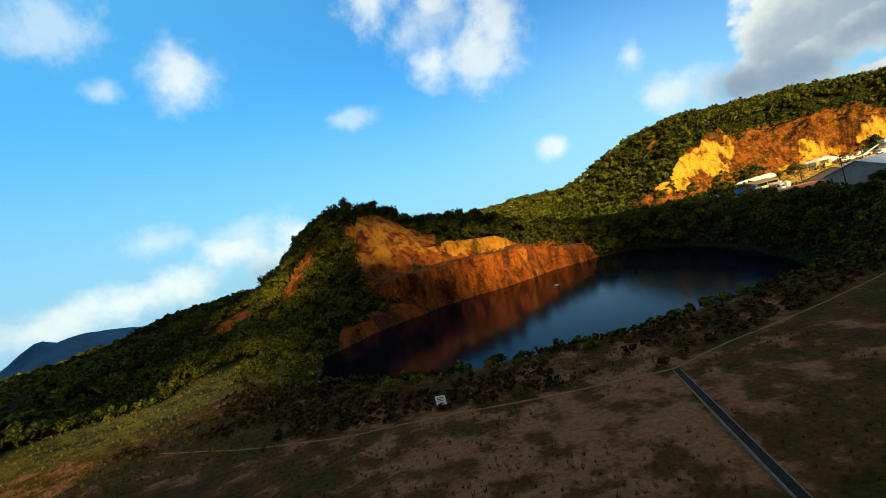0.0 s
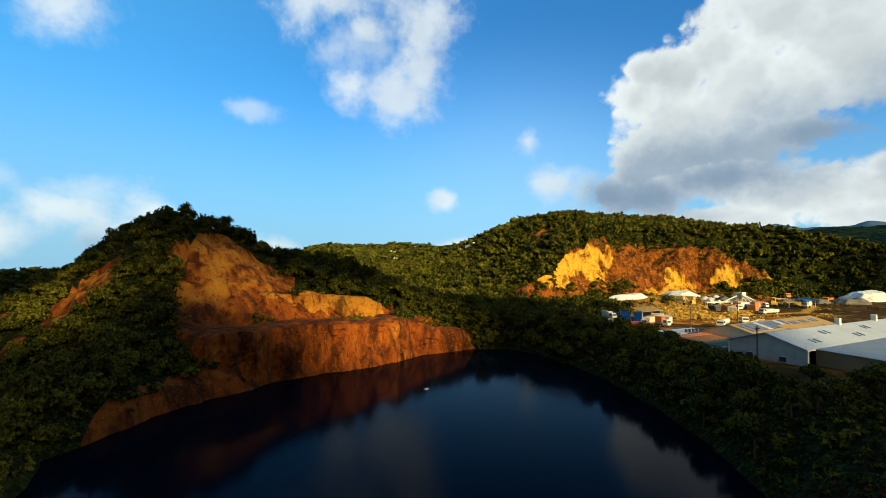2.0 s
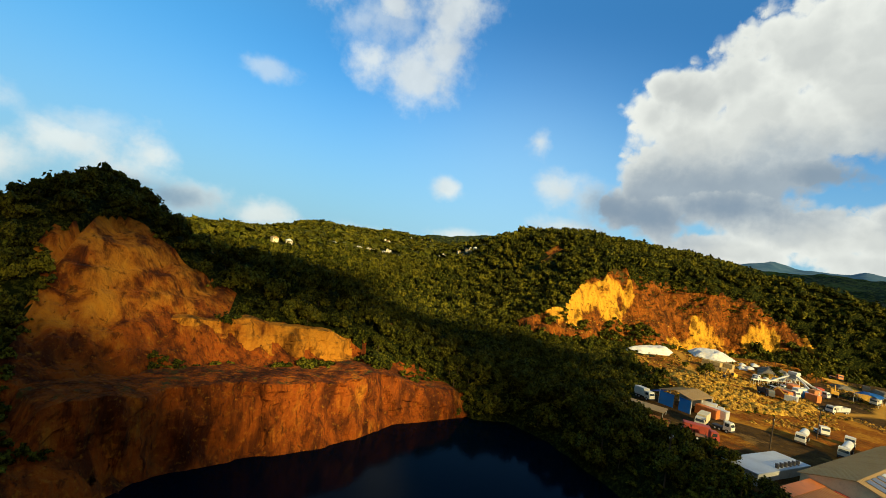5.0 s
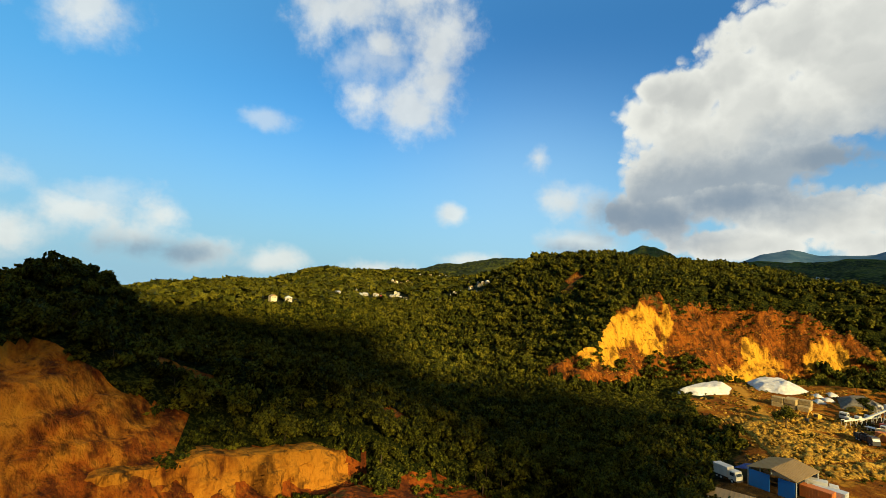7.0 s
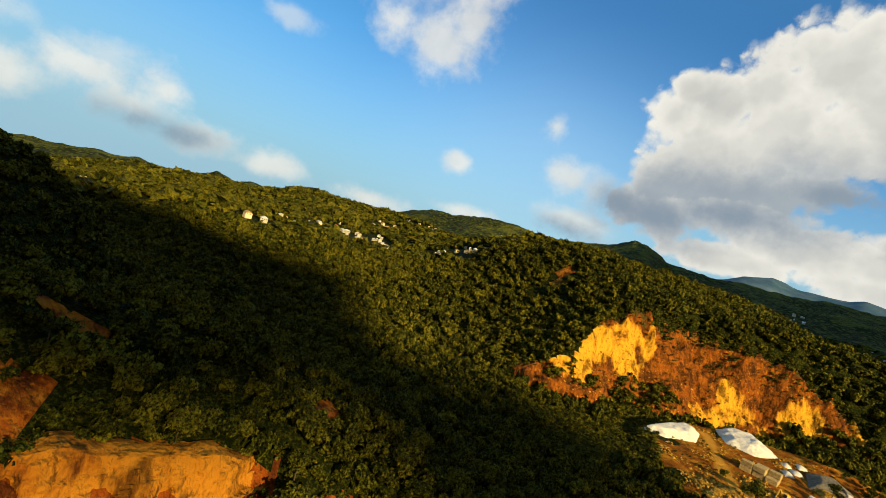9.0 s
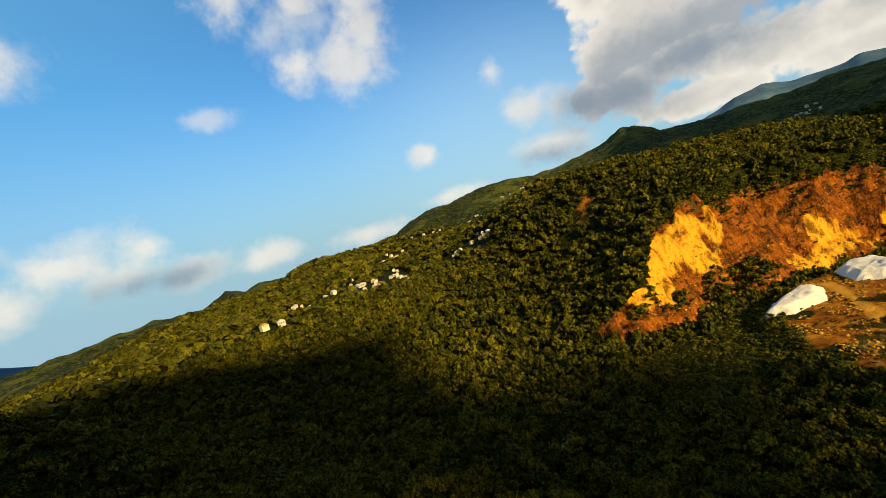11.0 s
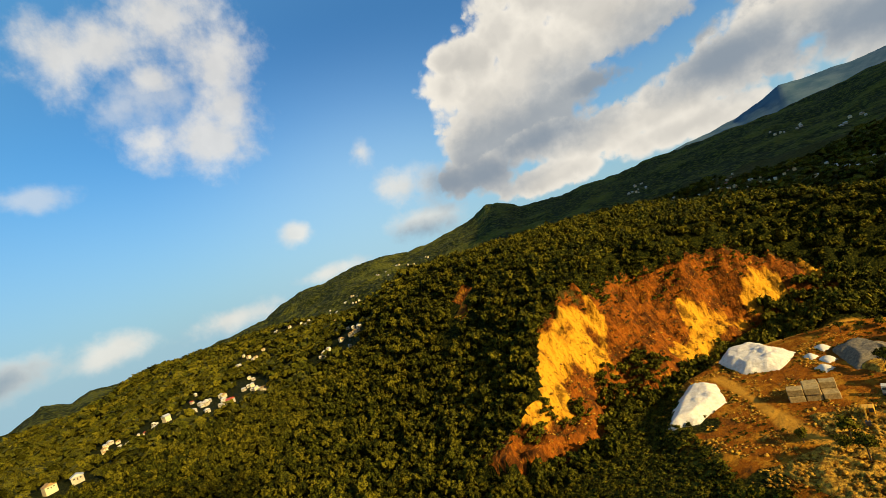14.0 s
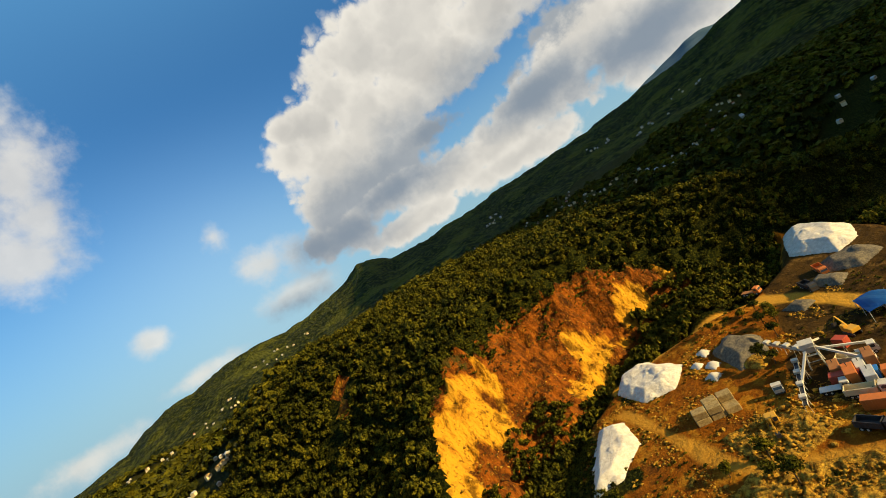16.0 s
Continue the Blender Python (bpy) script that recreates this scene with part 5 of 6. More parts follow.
def truck(cab_mat, load_mat, label, kind="box", length=7.0):
    t = thing("truck", label, "truck", "trucks in the yard")
    part("chassis", boxed(0.2, length, -0.55, 0.55, 0.65, 0.95), MAT["dark"], t)
    cab = part("cab", prismed([(0, 0.7), (0.0, 1.7), (0.35, 2.75), (1.95, 2.8), (1.95, 0.7)], -1.15, 1.15), cab_mat, t)
    part("windscreen", prismed([(-0.03, 1.75), (0.32, 2.6), (0.38, 2.6), (0.03, 1.75)], -1.0, 1.0), MAT["glass"], cab)
    for y in (-1.18, 1.15):
        part("side_window", boxed(0.6, 1.6, y, y + 0.03, 1.75, 2.5), MAT["glass"], cab)
    part("bumper", boxed(-0.15, 0.05, -1.15, 1.15, 0.5, 0.85), MAT["dark"], cab)
    if kind == "box":
        part("load_box", boxed(2.2, length, -1.2, 1.2, 0.98, 3.3, bevel=0.05), load_mat, t)
    elif kind == "tipper":
        body = bmesh.new()
        box(body, 2.3, length, -1.25, -1.1, 1.0, 2.4)
        box(body, 2.3, length, 1.1, 1.25, 1.0, 2.4)
        box(body, 2.3, 2.45, -1.1, 1.1, 1.0, 2.8)
        box(body, length - 0.15, length, -1.1, 1.1, 1.0, 2.3)
        box(body, 2.45, length - 0.15, -1.1, 1.1, 1.0, 1.15)
        tip = part("tipper_body", body, load_mat, t)
        for k in range(5):
            x = 2.9 + k * (length - 3.4) / 4
            for y in (-1.36, 1.25):
                part("rib", boxed(x - 0.09, x + 0.09, y, y + 0.11, 1.0, 2.4), load_mat, tip)
    elif kind == "tank":
        part("tank", rodded((2.3, 0, 1.95), (length, 0, 1.95), 1.0, n=16), load_mat, t)
    else:
        part("bed", boxed(2.2, length, -1.15, 1.15, 0.98, 1.15), load_mat, t)
    for x in (1.0, length - 2.2, length - 1.1):
        for y in (-1.0, 1.0):
            wheel(t, x, y, 0.5)
    return t


put(truck(MAT["white"], MAT["white"], "white box truck parked in the dirt yard", "box", 6.4), 134.5, 180.5, 128)
put(truck(MAT["white"], MAT["white"], "white box truck parked beside the blue shed", "box", 6.0), 117, 190.5, 100)
put(truck(MAT["white"], MAT["cream"], "white truck with a pale cover standing by the shed", "box", 8.0), 115, 170, 35)
put(truck(MAT["white"], MAT["steel"], "dusty white ribbed tipper truck in the yard", "tipper", 10.5), 191, 191, 8)
put(truck(MAT["dark_blue"], MAT["rust"], "dark blue truck with a rusty tipper body", "tipper", 9.0), 101, 178, -50)
put(truck(MAT["white"], MAT["steel"], "white tank truck parked by the workshop", "tank", 9.0), 141, 163, 30)
put(truck(MAT["white"], MAT["steel"], "white tank truck parked by the workshop wall", "tank", 11.0), 144, 154.5, 28)
put(truck(MAT["white"], MAT["dark"], "small white flatbed truck among parts", "flat", 5.0), 123, 167, 110)
put(truck(MAT["white"], MAT["dark"], "old white flatbed truck under the trees", "flat", 6.0), 104, 164, 20)
put(truck(MAT["orange"], MAT["orange"], "orange tipper truck standing by the aggregate heaps", "tipper", 8.5), 262, 216, 20)
put(truck(MAT["dark"], MAT["dark"], "dark tipper truck parked beyond the crusher", "tipper", 8.0), 252, 219, 30)
put(truck(MAT["orange"], MAT["rust"], "rusty orange truck by the trees", "flat", 7.0), 262, 236, 70)
put(truck(MAT["red"], MAT["rust"], "red flatbed truck parked below the shed", "flat", 7.0), 111, 160, 150)
put(truck(MAT["white"], MAT["cream"], "cream tipper truck beside the crushing plant", "tipper", 8.5), 195, 205, 88)
put(truck(MAT["white"], MAT["steel"], "white flatbed truck in front of the crusher", "flat", 6.5), 198, 212, 95)
put(truck(MAT["dark"], MAT["dark"], "dark tipper truck parked below the containers", "tipper", 7.5), 182, 205, 70)
put(truck(MAT["white"], MAT["cream"], "dusty cream truck behind the crusher", "tipper", 8.0), 207, 207, 75)
put(truck(MAT["white"], MAT["white"], "white pickup beside the crushing plant", "flat", 4.8), 212, 206, 100)
put(truck(MAT["white"], MAT["white"], "white car parked by the workshop", "flat", 4.2), 159, 163, 30)
put(truck(MAT["white"], MAT["dark"], "small white truck beside the excavator", "flat", 5.0), 199, 227, 15)
put(truck(MAT["white"], MAT["white"], "white pickup standing at the yard road", "flat", 4.6), 160, 170, 60)


def container(mat, label, length=6.06):
    c = thing("container", label, "container", "containers in the yard")
    part("box", boxed(0, length, -1.22, 1.22, 0, 2.59, bevel=0.04), mat, c)
    for k in range(int(length / 0.55)):
        for y in (-1.27, 1.22):
            part("rib", boxed(0.25 + 0.55 * k, 0.5 + 0.55 * k, y, y + 0.05, 0.15, 2.45), mat, c)
    for y in (-0.62, 0.03):
        part("door", boxed(-0.05, 0.0, y, y + 0.59, 0.12, 2.5), mat, c)
    return c


put(container(MAT["orange"], "orange shipping container beside the shed"), 130, 178.5, 112)
put(container(MAT["steel"], "pale grey shipping container beside the shed"), 133, 178, 112)
put(container(MAT["red"], "rusty red shipping container under the trees"), 108, 168, -35)
put(container(MAT["red"], "red container beside the crushing plant"), 201, 210, 92)
put(container(MAT["blue"], "blue container beside the crushing plant", 3.0), 201, 206.6, 92)
put(container(MAT["orange"], "orange container in the row by the crusher", 4.5), 201, 201.6, 92)
put(container(MAT["orange"], "rusty orange container in front of the tipper"), 190.5, 204.5, 88)
put(container(MAT["red"], "small red container behind the crusher", 3.0), 216, 212, 60)
put(container(MAT["steel"], "pale container on the yard edge", 4.0), 187, 199, 120)
put(container(MAT["red"], "red container behind the warehouse"), 232, 150, 20)

tent = thing("blue_canopy", "bright blue tarpaulin canopy over a parked machine", "canopy")
bm = bmesh.new()
rows = []
for x in np.linspace(-5, 5, 7):
    rows.append([bm.verts.new((x, y, 4.3 - 0.055 * y * y - 0.02 * x * x + 0.12 * math.sin(3 * x + y))) for y in np.linspace(-4, 4, 7)])
for p, q in zip(rows[:-1], rows[1:]):
    for k in range(6):
        bm.faces.new((p[k], p[k + 1], q[k + 1], q[k]))
bmesh.ops.solidify(bm, geom=bm.faces[:], thickness=0.06)
part("sheet", bm, MAT["blue"], tent, "bright blue tarpaulin")
for x in (-4.8, 0, 4.8):
    for y in (-3.8, 3.8):
        part("post", rodded((x, y, -0.4), (x, y, 3.3), 0.08), MAT["steel"], tent)
put(tent, 231, 204, 20)
put(truck(MAT["white"], MAT["white"], "white truck parked under the blue canopy", "box", 6.5), 229, 201.5, 20)

# crushing plant
plant_root = thing("crushing_plant", "white and rust steel crushing plant with conveyors and hopper", "machine")
for x in (-1.8, 1.8):
    for y in (-1.8, 1.8):
        part("leg", rodded((x * 1.25, y * 1.25, 0), (x * 0.8, y * 0.8, 7.2), 0.22, 0.18), MAT["white"], plant_root)
for z in (2.4, 4.8):
    for s in (-1, 1):
        part("brace", rodded((-2.1, s * 2.0, z), (2.1, s * 2.0, z), 0.12), MAT["white"], plant_root)
        part("brace", rodded((s * 2.0, -2.1, z), (s * 2.0, 2.1, z), 0.12), MAT["white"], plant_root)
part("hopper", prismed([(-1.0, 5.0), (1.0, 5.0), (2.2, 7.4), (-2.2, 7.4)], -1.8, 1.8), MAT["steel"], plant_root)
part("screen_box", boxed(-1.9, 1.9, -2.1, 2.1, 7.4, 8.6, bevel=0.08), MAT["white"], plant_root)
for (a, b) in (((2, 0, 7.0), (14, -3, 1.5)), ((-2, 1, 6.5), (-12, 6, 1.2)), ((0, -2, 5.5), (3, -15, 1.4)), ((-1, -2, 6.6), (-8, -14, 1.2))):
    belt = part("conveyor", rodded(a, b, 0.45, 0.45, 4), MAT["steel"], plant_root)
    mid = (Vector(a) + Vector(b)) / 2
    part("prop", rodded((mid.x, mid.y + 0.4, 0), mid, 0.1), MAT["white"], belt)
    part("prop", rodded((mid.x, mid.y - 0.4, 0), mid, 0.1), MAT["white"], belt)
for k, (x, y, mat, s) in enumerate(((-8, -4, "rust", 1.0), (-13, -7, "orange", 1.1), (-10, -10, "white", 0.9), (-16, -11, "steel", 1.0), (-6, -13, "rust", 1.0))):
    part("machine_house", boxed(x - 3 * s, x + 3 * s, y - 1.4 * s, y + 1.4 * s, 0.4, 3.4 * s, bevel=0.12), MAT[mat], plant_root)
    part("skid", boxed(x - 3.4 * s, x + 3.4 * s, y - 1.1 * s, y + 1.1 * s, -0.3, 0.4), MAT["dark"], plant_root)
    part("exhaust", rodded((x + s, y, 3.4 * s), (x + s, y, 4.4 * s), 0.12), MAT["dark"], plant_root)
put(plant_root, 210, 219, 10, size=0.8)


def long_conveyor(label, a, b):
    """A raised belt on a lattice of legs, from a to b on the ground plan."""
    c = thing("belt_conveyor", label, "conveyor")
    n = math.hypot(b[0] - a[0], b[1] - a[1])
    part("belt", boxed(0, n, -0.45, 0.45, 2.5, 2.62), MAT["dark"], c)
    for y in (-0.52, 0.44):
        part("side_beam", boxed(0, n, y, y + 0.08, 2.2, 2.75), MAT["white"], c)
    for k in range(int(n / 3) + 1):
        for y in (-0.45, 0.45):
            part("leg", rodded((0.3 + 3 * k, y * 1.6, -0.3), (0.3 + 3 * k, y, 2.3), 0.07), MAT["white"], c)
    for k in range(4):
        x = n * (0.1 + 0.27 * k)
        part("motor_cover", boxed(x, x + 1.5, -0.8, 0.8, 2.76, 3.5, bevel=0.12), MAT["white"], c)
    put(c, a[0], a[1], math.degrees(math.atan2(b[1] - a[1], b[0] - a[0])))


long_conveyor("white belt conveyor on legs beside the crusher", (190, 220.5), (211, 223.5))
long_conveyor("white belt conveyor leading to the gravel heap", (214, 221), (222, 231))


def excavator(label):
    e = thing("excavator", label, "excavator")
    for y in (-1.3, 0.8):
        part("track", boxed(-2.0, 2.0, y, y + 0.5, 0, 0.85, bevel=0.2), MAT["dark"], e)
    part("house", boxed(-1.9, 0.9, -1.3, 1.3, 1.0, 2.2, bevel=0.12), MAT["yellow"], e)
    cab = part("cab", boxed(0.3, 1.7, 0.1, 1.3, 1.0, 2.9, bevel=0.1), MAT["yellow"], e)
    part("cab_window", boxed(1.68, 1.73, 0.2, 1.2, 1.7, 2.7), MAT["glass"], cab)
    boom = part("boom", rodded((0.8, -0.4, 1.6), (4.2, -0.4, 4.2), 0.28, 0.22, 4), MAT["yellow"], e)
    stick = part("stick", rodded((4.2, -0.4, 4.2), (6.2, -0.4, 1.6), 0.2, 0.16, 4), MAT["yellow"], e)
    part("bucket", prismed([(5.8, 1.7), (6.6, 1.6), (6.7, 0.7), (5.9, 0.5)], -0.9, 0.1), MAT["dark"], stick)
    return e


put(excavator("yellow excavator working beside the stone blocks"), 188, 228, 200)
put(excavator("yellow excavator parked near the crushing plant"), 222, 211, 40)
put(excavator("small yellow excavator behind the containers"), 186, 201, 120)


def heap(name, label, mat, outline, peak, seed, lumps=0.5, tips=0, category="mound"):
    """A tipped heap over an outline, with a lumpy crest."""
    cx, cy = sum(p[0] for p in outline) / len(outline), sum(p[1] for p in outline) / len(outline)
    x0, x1 = min(p[0] for p in outline) - 1, max(p[0] for p in outline) + 1
    y0, y1 = min(p[1] for p in outline) - 1, max(p[1] for p in outline) + 1
    nxx, nyy = max(12, int((x1 - x0) / 0.5)), max(12, int((y1 - y0) / 0.5))
    X, Y = np.meshgrid(np.linspace(x0, x1, nxx), np.linspace(y0, y1, nyy))
    d = -signed(X, Y, outline)
    base = land(X, Y)["h"]
    r = random.Random(seed)
    inner = [(x, y) for x, y in ((r.uniform(x0, x1), r.uniform(y0, y1)) for _ in range(400)) if float(signed(np.array([x]), np.array([y]), outline)[0]) < -1.6][:tips]
    if inner:
        # loads tipped side by side
        top = np.zeros(X.shape)
        for px, py in inner:
            reach = -float(signed(np.array([px]), np.array([py]), outline)[0])
            top = np.maximum(top, min(peak * r.uniform(0.75, 1.0), 0.35 + 0.8 * reach) - 0.62 * np.sqrt((X - px) ** 2 + (Y - py) ** 2 + 1.5))
        top = np.maximum(top, np.minimum(0.6 * peak, 0.7 * np.maximum(0, d)))
    else:
        top = np.minimum(peak, np.maximum(0, d) * 0.75)
    top = top + lumps * (fbm(X, Y, 4.5, 3, seed) + (1.4 if category == "rubble" else 0.5) * fbm(X, Y, 1.6, 3, seed + 4)) * np.clip(d, 0, 1.6)
    Z = base + np.where(d > 0, np.maximum(top, 0.02), -0.6)
    ids = np.arange(X.size).reshape(X.shape)
    q = np.stack([ids[:-1, :-1], ids[:-1, 1:], ids[1:, 1:], ids[1:, :-1]], -1).reshape(-1, 4)
    keep = (d.ravel()[q] > -1.0).any(1)
    used, inv = np.unique(q[keep], return_inverse=True)
    me = mesh_from(name, np.stack([X, Y, Z], -1).reshape(-1, 3)[used] - (cx, cy, 0), inv.reshape(-1, 4))
    me.materials.append(mat)
    ob = tagged(new(name, me), label, category)
    ob.location = (cx, cy, 0)
    return ob


heap("stone_mound", "long white heap of crushed stone by the dirt road", MAT["chalk"], [(164, 270), (171, 263), (185, 262), (196, 271), (193, 279), (180, 276)], 4.0, 3, 0.15, 8)
heap("stone_mound", "white tipped heap of crushed stone with a ridged crest", MAT["chalk"], [(204, 266), (209, 257), (222, 257), (229, 274), (221, 283), (211, 278)], 4.4, 4, 0.3, 16)
heap("stone_mound", "large pale heap of crushed stone by the trees", MAT["chalk"], [(279, 212), (288, 206), (304, 208), (318, 222), (313, 232), (288, 228)], 6.5, 5, 0.3, 7)
heap("stone_mound", "dark grey heap of gravel beside the road", MAT["gravel"], [(213, 238), (221, 231), (231, 234), (235, 244), (225, 248)], 4.2, 6, 0.3, 5)
heap("stone_mound", "dark grey conical heap of gravel", MAT["gravel"], [(262, 206), (272, 200), (280, 208), (274, 218), (264, 216)], 4.0, 7, 0.3, 3)
heap("stone_mound", "grey heap of gravel near the yard road", MAT["gravel"], [(252, 212), (260, 210), (264, 219), (256, 222)], 2.8, 8, 0.3, 2)
heap("stone_mound", "small heap of gravel by the loading ground", MAT["gravel"], [(240, 222), (246, 219), (250, 225), (244, 229)], 2.4, 18, 0.3, 2)
heap("stone_mound", "small pale heap of sand in the yard", MAT["boulder"], [(212, 232), (219, 229), (222, 236), (215, 239)], 2.2, 19, 0.3, 2)
for k, (x, y, w) in enumerate(((226, 251, 2.6), (219.5, 252, 2.4), (218.5, 247, 2.6), (212.5, 246, 2.8))):
    heap("tarpaulin", "white tarpaulin sheet draped over a stone stack", MAT["white"], [(x - w, y - 0.6 * w), (x + 0.4 * w, y - w), (x + w, y + 0.3 * w), (x - 0.3 * w, y + w)], 1.9, 30 + k, 0.5, 3, "tarpaulin")
heap("rubble_mound", "rough ridge of yellow broken stone", MAT["boulder"], [(140, 200), (166, 198), (178, 206), (172, 232), (158, 238), (152, 220)], 0.9, 9, 0.6, 90, "rubble")
heap("rubble_mound", "low yellow mound of broken stone", MAT["boulder"], [(170, 226), (186, 214), (196, 226), (184, 240)], 0.9, 10, 0.6, 36, "rubble")
heap("rubble_mound", "long low bank of yellow rubble along the yard", MAT["boulder"], [(146, 190), (170, 186), (196, 196), (192, 204), (168, 196), (148, 198)], 0.9, 11, 0.6, 40, "rubble")

flat = thing("sheet_shelter", "low shelter with a flat rusty tan sheet roof by the trees", "shelter")
part("roof", ribbed_slope(0, 11, -2.4, 2.4, 2.5, 2.9), MAT["tan_roof"], flat)
for x in (0.3, 5.5, 10.7):
    for y in (-2.2, 2.2):
        part("post", rodded((x, y, -0.4), (x, y, 2.6), 0.08), MAT["steel"], flat)
put(flat, 104, 186, -52)

# stacked stone blocks
for row in range(3):
    for col in range(2):
        for lvl in range(2):
            if lvl == 1 and (row + col) % 3 == 0:
                continue
            b = tagged(new("stone_block", None), "large sawn tan stone block in a stack", "stone block", "stacked stone blocks")
            part("block", boxed(-1.5, 1.5, -1.9, 1.9, 0, 1.9, bevel=0.15), MAT["block"], b)
            u, w = (col - 0.5) * 3.2, (row - 1) * 4.0
            c, s = math.cos(0.5), math.sin(0.5)
            x, y = 195 + u * c - w * s, 242.5 + u * s + w * c
            put(b, x + random.uniform(-0.2, 0.2), y, 28.6 + random.uniform(-3, 3), ground_z(195, 242.5) - 0.3 + 1.92 * lvl)


def rock_mesh(seed):
    r = random.Random(seed)
    bm = bmesh.new()
    bmesh.ops.create_icosphere(bm, subdivisions=1, radius=1.0)
    for v in bm.verts:
        v.co *= r.uniform(0.7, 1.15)
        v.co.z *= 0.75
    me = bpy.data.meshes.new("boulder")
    bm.to_mesh(me)
    bm.free()
    me.materials.append(MAT["boulder"])
    return me


ROCKS = [rock_mesh(k) for k in range(5)]
for k in range(140):
    x, y = random.uniform(138, 200), random.uniform(200, 246)
    s = random.choice((0.3, 0.4, 0.5, 0.8))
    ob = tagged(new("boulder", ROCKS[k % 5]), "rough yellow boulder lying in the yard", "boulder", "boulders in the yard")
    ob.matrix_basis = pose(x, y, ground_z(x, y) + 0.1, 0, 0, random.uniform(0, 360)) @ Matrix.Scale(s, 4)


def rock_arrays(seed):
    r = np.random.default_rng(seed)
    ring = np.array([(0, 0, 0.7), (1, 0, 0), (0, 1, 0), (-1, 0, 0), (0, -1, 0), (0, 0, -0.6)]) * r.uniform(0.55, 1.1, (6, 1)) + r.normal(size=(6, 3)) * 0.12
    f = []
    for i in range(4):
        j = 1 + (i + 1) % 4
        f += [(0, 1 + i, j, j), (5, j, 1 + i, 1 + i)]
    return ring.astype(np.float32), np.array(f, dtype=np.int32)


CHIPS = [rock_arrays(700 + k) for k in range(6)]
pts = stand(130, 262, 176, 284, 0.8, lambda m, x, y: (m["yard"] > 0.7) & (m["road"] < 0.2) & (fbm(x, y, 9, 4, 41) > 0.04 + 0.25 * step(205, 220, x)))
scatter("rubble", CHIPS, pts, 0.14 + 0.7 * rng.uniform(0, 1, len(pts)) ** 3, MAT["boulder"], "loose yellow rubble strewn over the yard", "rubble", (0.7, 1.1), 0.1)
for bank in ([(140, 200), (166, 198), (178, 206), (172, 232), (158, 238), (152, 220)], [(170, 226), (186, 214), (196, 226), (184, 240)], [(146, 190), (170, 186), (196, 196), (192, 204), (168, 196), (148, 198)]):
    pts = stand(138, 198, 184, 242, 1.1, lambda m, x, y: signed(x, y, bank) < -1)
    pts[:, 2] += 0.35
    scatter("rubble", CHIPS, pts, 0.25 + 0.8 * rng.uniform(0, 1, len(pts)) ** 2.2, MAT["boulder"], "broken yellow stone heaped on the rubble bank", "rubble", (0.8, 1.2), 0.35)
pts = stand(140, 290, 262, 330, 1.7, lambda m, x, y: (m["rock_e"] > 0.6) & (m["band"] < 16) & (fbm(x, y, 8, 3, 43) > 0.0))
scatter("rubble", CHIPS, pts, 0.25 + 0.9 * rng.uniform(0, 1, len(pts)) ** 3, MAT["boulder"], "fallen stone at the foot of the quarry face", "rubble", (0.7, 1.1), 0.1)
pts = stand(128, 262, 186, 282, 2.6, lambda m, x, y: (m["yard"] > 0.7) & (m["road"] < 0.1) & (fbm(x, y, 14, 3, 45) > 0.12))
scatter("scrub", BUSH, pts, rng.uniform(0.3, 0.8, len(pts)), MAT["leaf"], "low weeds growing in the yard", "scrub", (0.5, 0.9))


def pole(label, height=9.0):
    p = thing("power_pole", label, "pole", "poles")
    part("post", rodded((0, 0, -0.5), (0, 0, height), 0.16, 0.11), MAT["bark"], p)
    part("cross_arm", boxed(-1.1, 1.1, -0.08, 0.08, height - 0.9, height - 0.7), MAT["bark"], p)
    for x in (-0.95, 0, 0.95):
        part("insulator", rodded((x, 0, height - 0.7), (x, 0, height - 0.4), 0.07), MAT["white"], p)
    return p


put(pole("wooden power pole among the bank trees"), 87, 149, 30)
put(pole("wooden power pole beside the warehouse"), 96, 108, 20)
put(pole("wooden power pole at the yard fence"), 121, 155, 40)
put(pole("wooden pole by the workshop"), 154, 168, 70, )

# boat
boat = thing("raft", "small white float lying on the lake", "raft")
part("hull", prismed([(-0.55, 0.2), (-0.45, -0.1), (0.45, -0.1), (0.6, 0.24)], -0.3, 0.3), MAT["white"], boat)
part("deck", boxed(-0.4, 0.3, -0.22, 0.22, 0.2, 0.26), MAT["white"], boat)
put(boat, 29, 142, 15, 0.0)

# field: edging along the bank, drain, boards
for (ax, ay), (bx, by) in zip(EDGE[1:-1], EDGE[2:]):
    span = math.hypot(bx - ax, by - ay)
    n = max(1, int(span / 2.0))
    for k in range(n):
        t = (k + 0.5) / n
        x, y = ax + t * (bx - ax), ay + t * (by - ay)
        slab = tagged(new("kerb_slab", None), "weathered concrete kerb slab along the top of the bank", "kerb", "kerb along the bank")
        part("slab", boxed(-span / n / 2 + 0.02, span / n / 2 - 0.02, -0.045, 0.045, -0.3, 0.08, bevel=0.02), MAT["kerb"], slab)
        put(slab, x, y, math.degrees(math.atan2(by - ay, bx - ax)) + random.uniform(-1, 1))
drain = thing("drain", "open concrete field drain, dark and partly dry", "drain")
for s in (-1, 1):
    part("side", boxed(0, 26, s * 0.25 - 0.02, s * 0.25 + 0.02, -0.5, 0.03), MAT["kerb"], drain, "pale concrete side wall")
part("bed", boxed(0, 26, -0.22, 0.22, -0.5, -0.02), MAT["mud"], drain, "dark muddy bed")
put(drain, 13, 25.6, -100, 8.55)


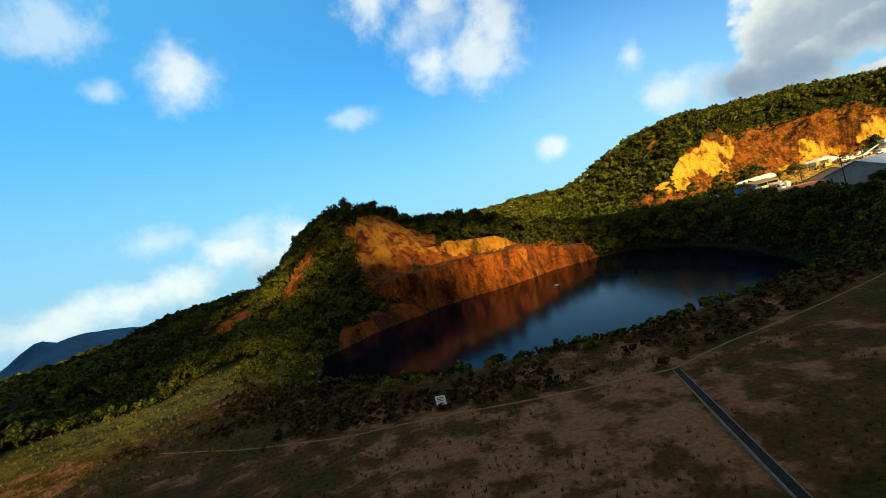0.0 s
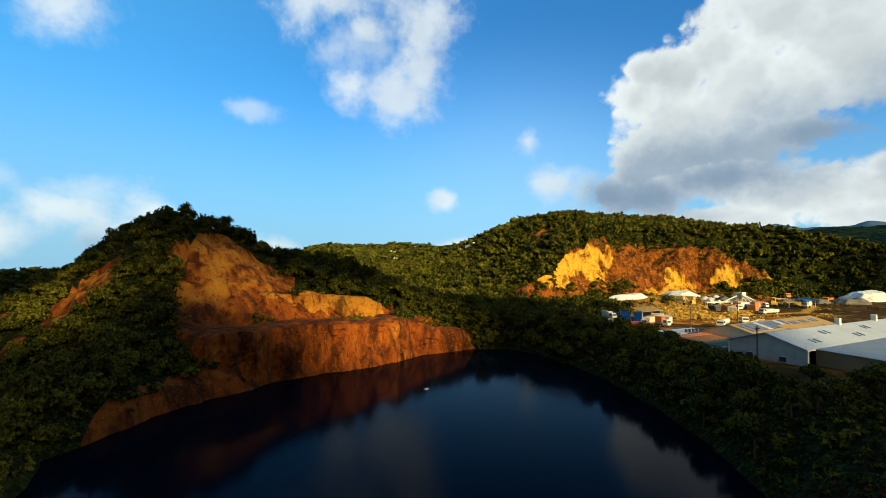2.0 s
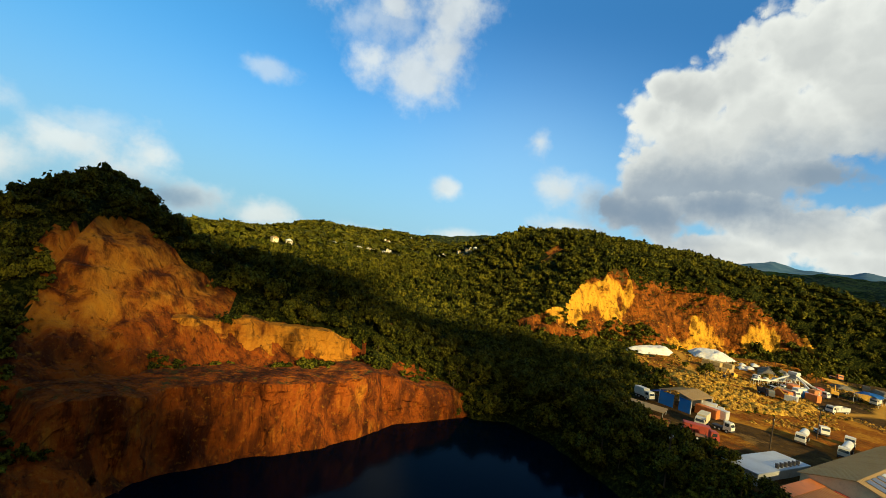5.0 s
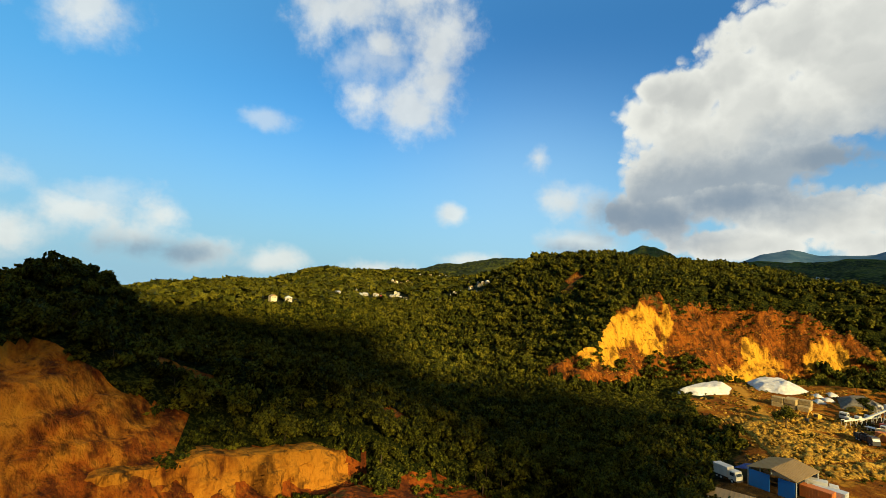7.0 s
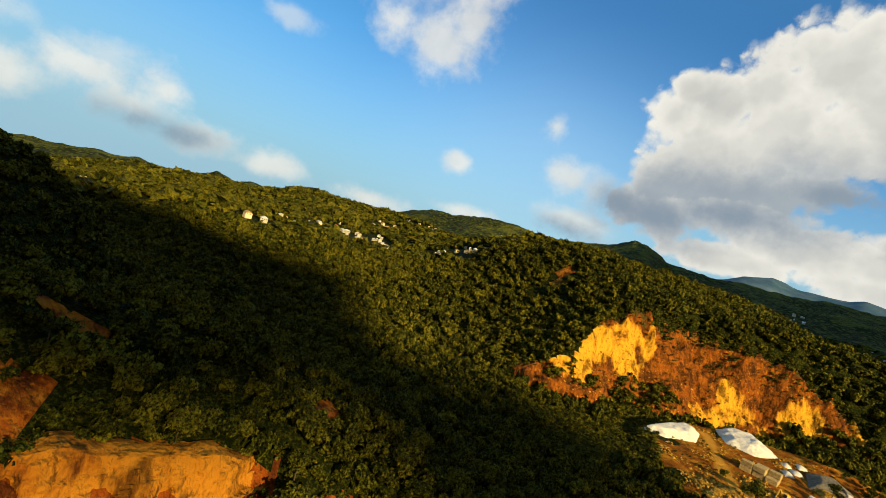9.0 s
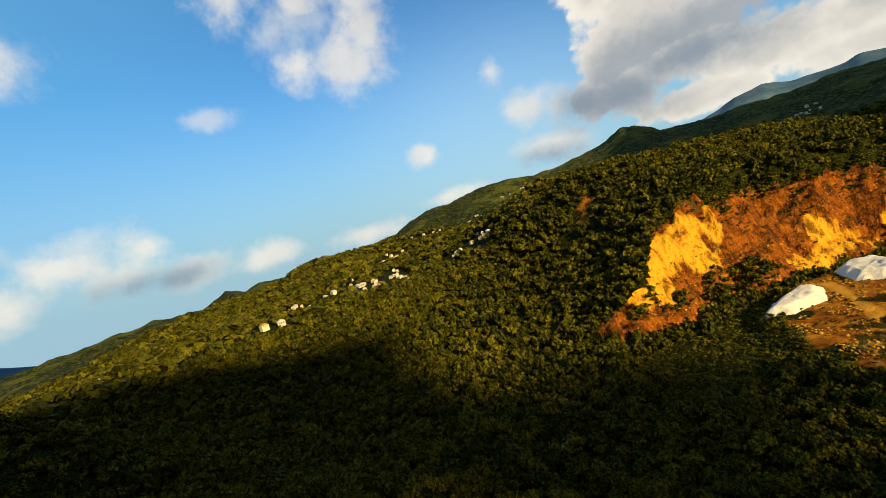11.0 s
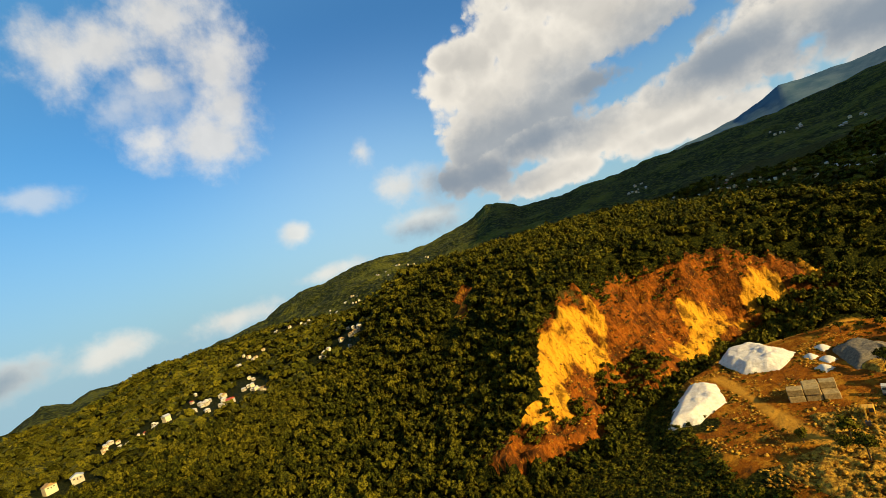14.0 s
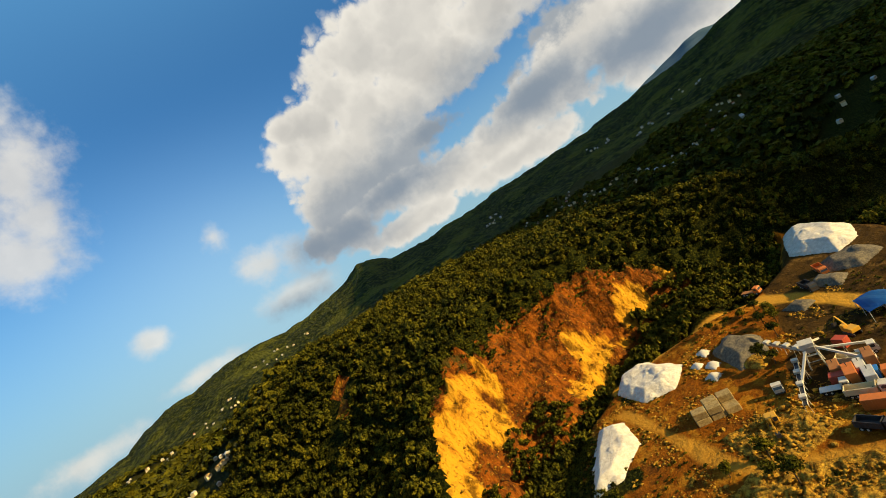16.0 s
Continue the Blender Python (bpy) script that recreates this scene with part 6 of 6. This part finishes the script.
def board(label):
    b = thing("notice_board", label, "sign", "notice boards")
    part("post", boxed(-0.05, 0.05, -0.05, 0.05, -0.4, 0.95), MAT["bark"], b)
    panel_ob = part("panel", boxed(-0.4, 0.4, -0.09, -0.05, 0.25, 1.0), MAT["sign"], b, "white painted panel")
    for k, (z, w) in enumerate(((0.86, 0.28), (0.74, 0.24), (0.62, 0.27), (0.42, 0.1))):
        part("bar", boxed(-w, w, -0.1, -0.088, z - 0.025, z + 0.025), MAT["dark"], panel_ob)
    return b


put(board("white notice board with dark lines on the bank"), -4, 29, -5)
put(board("small white notice board by the bank path"), 51, 47, -40)


# houses
def house(wall_mat, roof_mat, label, w, d, h):
    b = thing("house", label, "house", "houses on the hills")
    part("wall", boxed(-w / 2, w / 2, -d / 2, d / 2, -2.5, h), wall_mat, b)
    part("roof", prismed([(-w / 2 - 0.5, h), (0, h + 0.28 * w), (w / 2 + 0.5, h)], -d / 2 - 0.5, d / 2 + 0.5), roof_mat, b)
    for x in (-w / 4, w / 4):
        part("window", boxed(x - 0.6, x + 0.6, -d / 2 - 0.04, -d / 2, h - 2.0, h - 0.8), MAT["glass"], b)
    part("door", boxed(-0.45, 0.45, -d / 2 - 0.04, -d / 2, h - 2.8, h - 0.8), MAT["bark"], b)
    return b


HOUSES = [
    house(MAT["plaster"], MAT["zinc"], "white house with a grey roof among trees", 9, 8, 4.0),
    house(MAT["cream"], MAT["tan_roof"], "cream house with a brown roof among trees", 10, 9, 5.5),
    house(MAT["plaster"], MAT["red"], "white house with a red roof among trees", 8, 9, 4.2),
    house(MAT["cream"], MAT["zinc"], "cream two-storey house with a grey roof", 10, 8, 6.0),
    house(MAT["plaster"], MAT["white"], "cream-white house with a white roof among trees", 9, 7, 4.0),
]
used_house = set()
for x, y, k in LOTS:
    m = pose(x, y, ground_z(x, y) + 0.9, 0, 0, random.uniform(-60, 60)) @ Matrix.Scale(random.uniform(0.42, 0.68) * (1.8 if math.hypot(x - 40, y - 150) > 1000 else 1.0), 4)
    if k not in used_house:
        used_house.add(k)
        HOUSES[k].matrix_basis = m
    else:
        copy_thing(HOUSES[k], m)
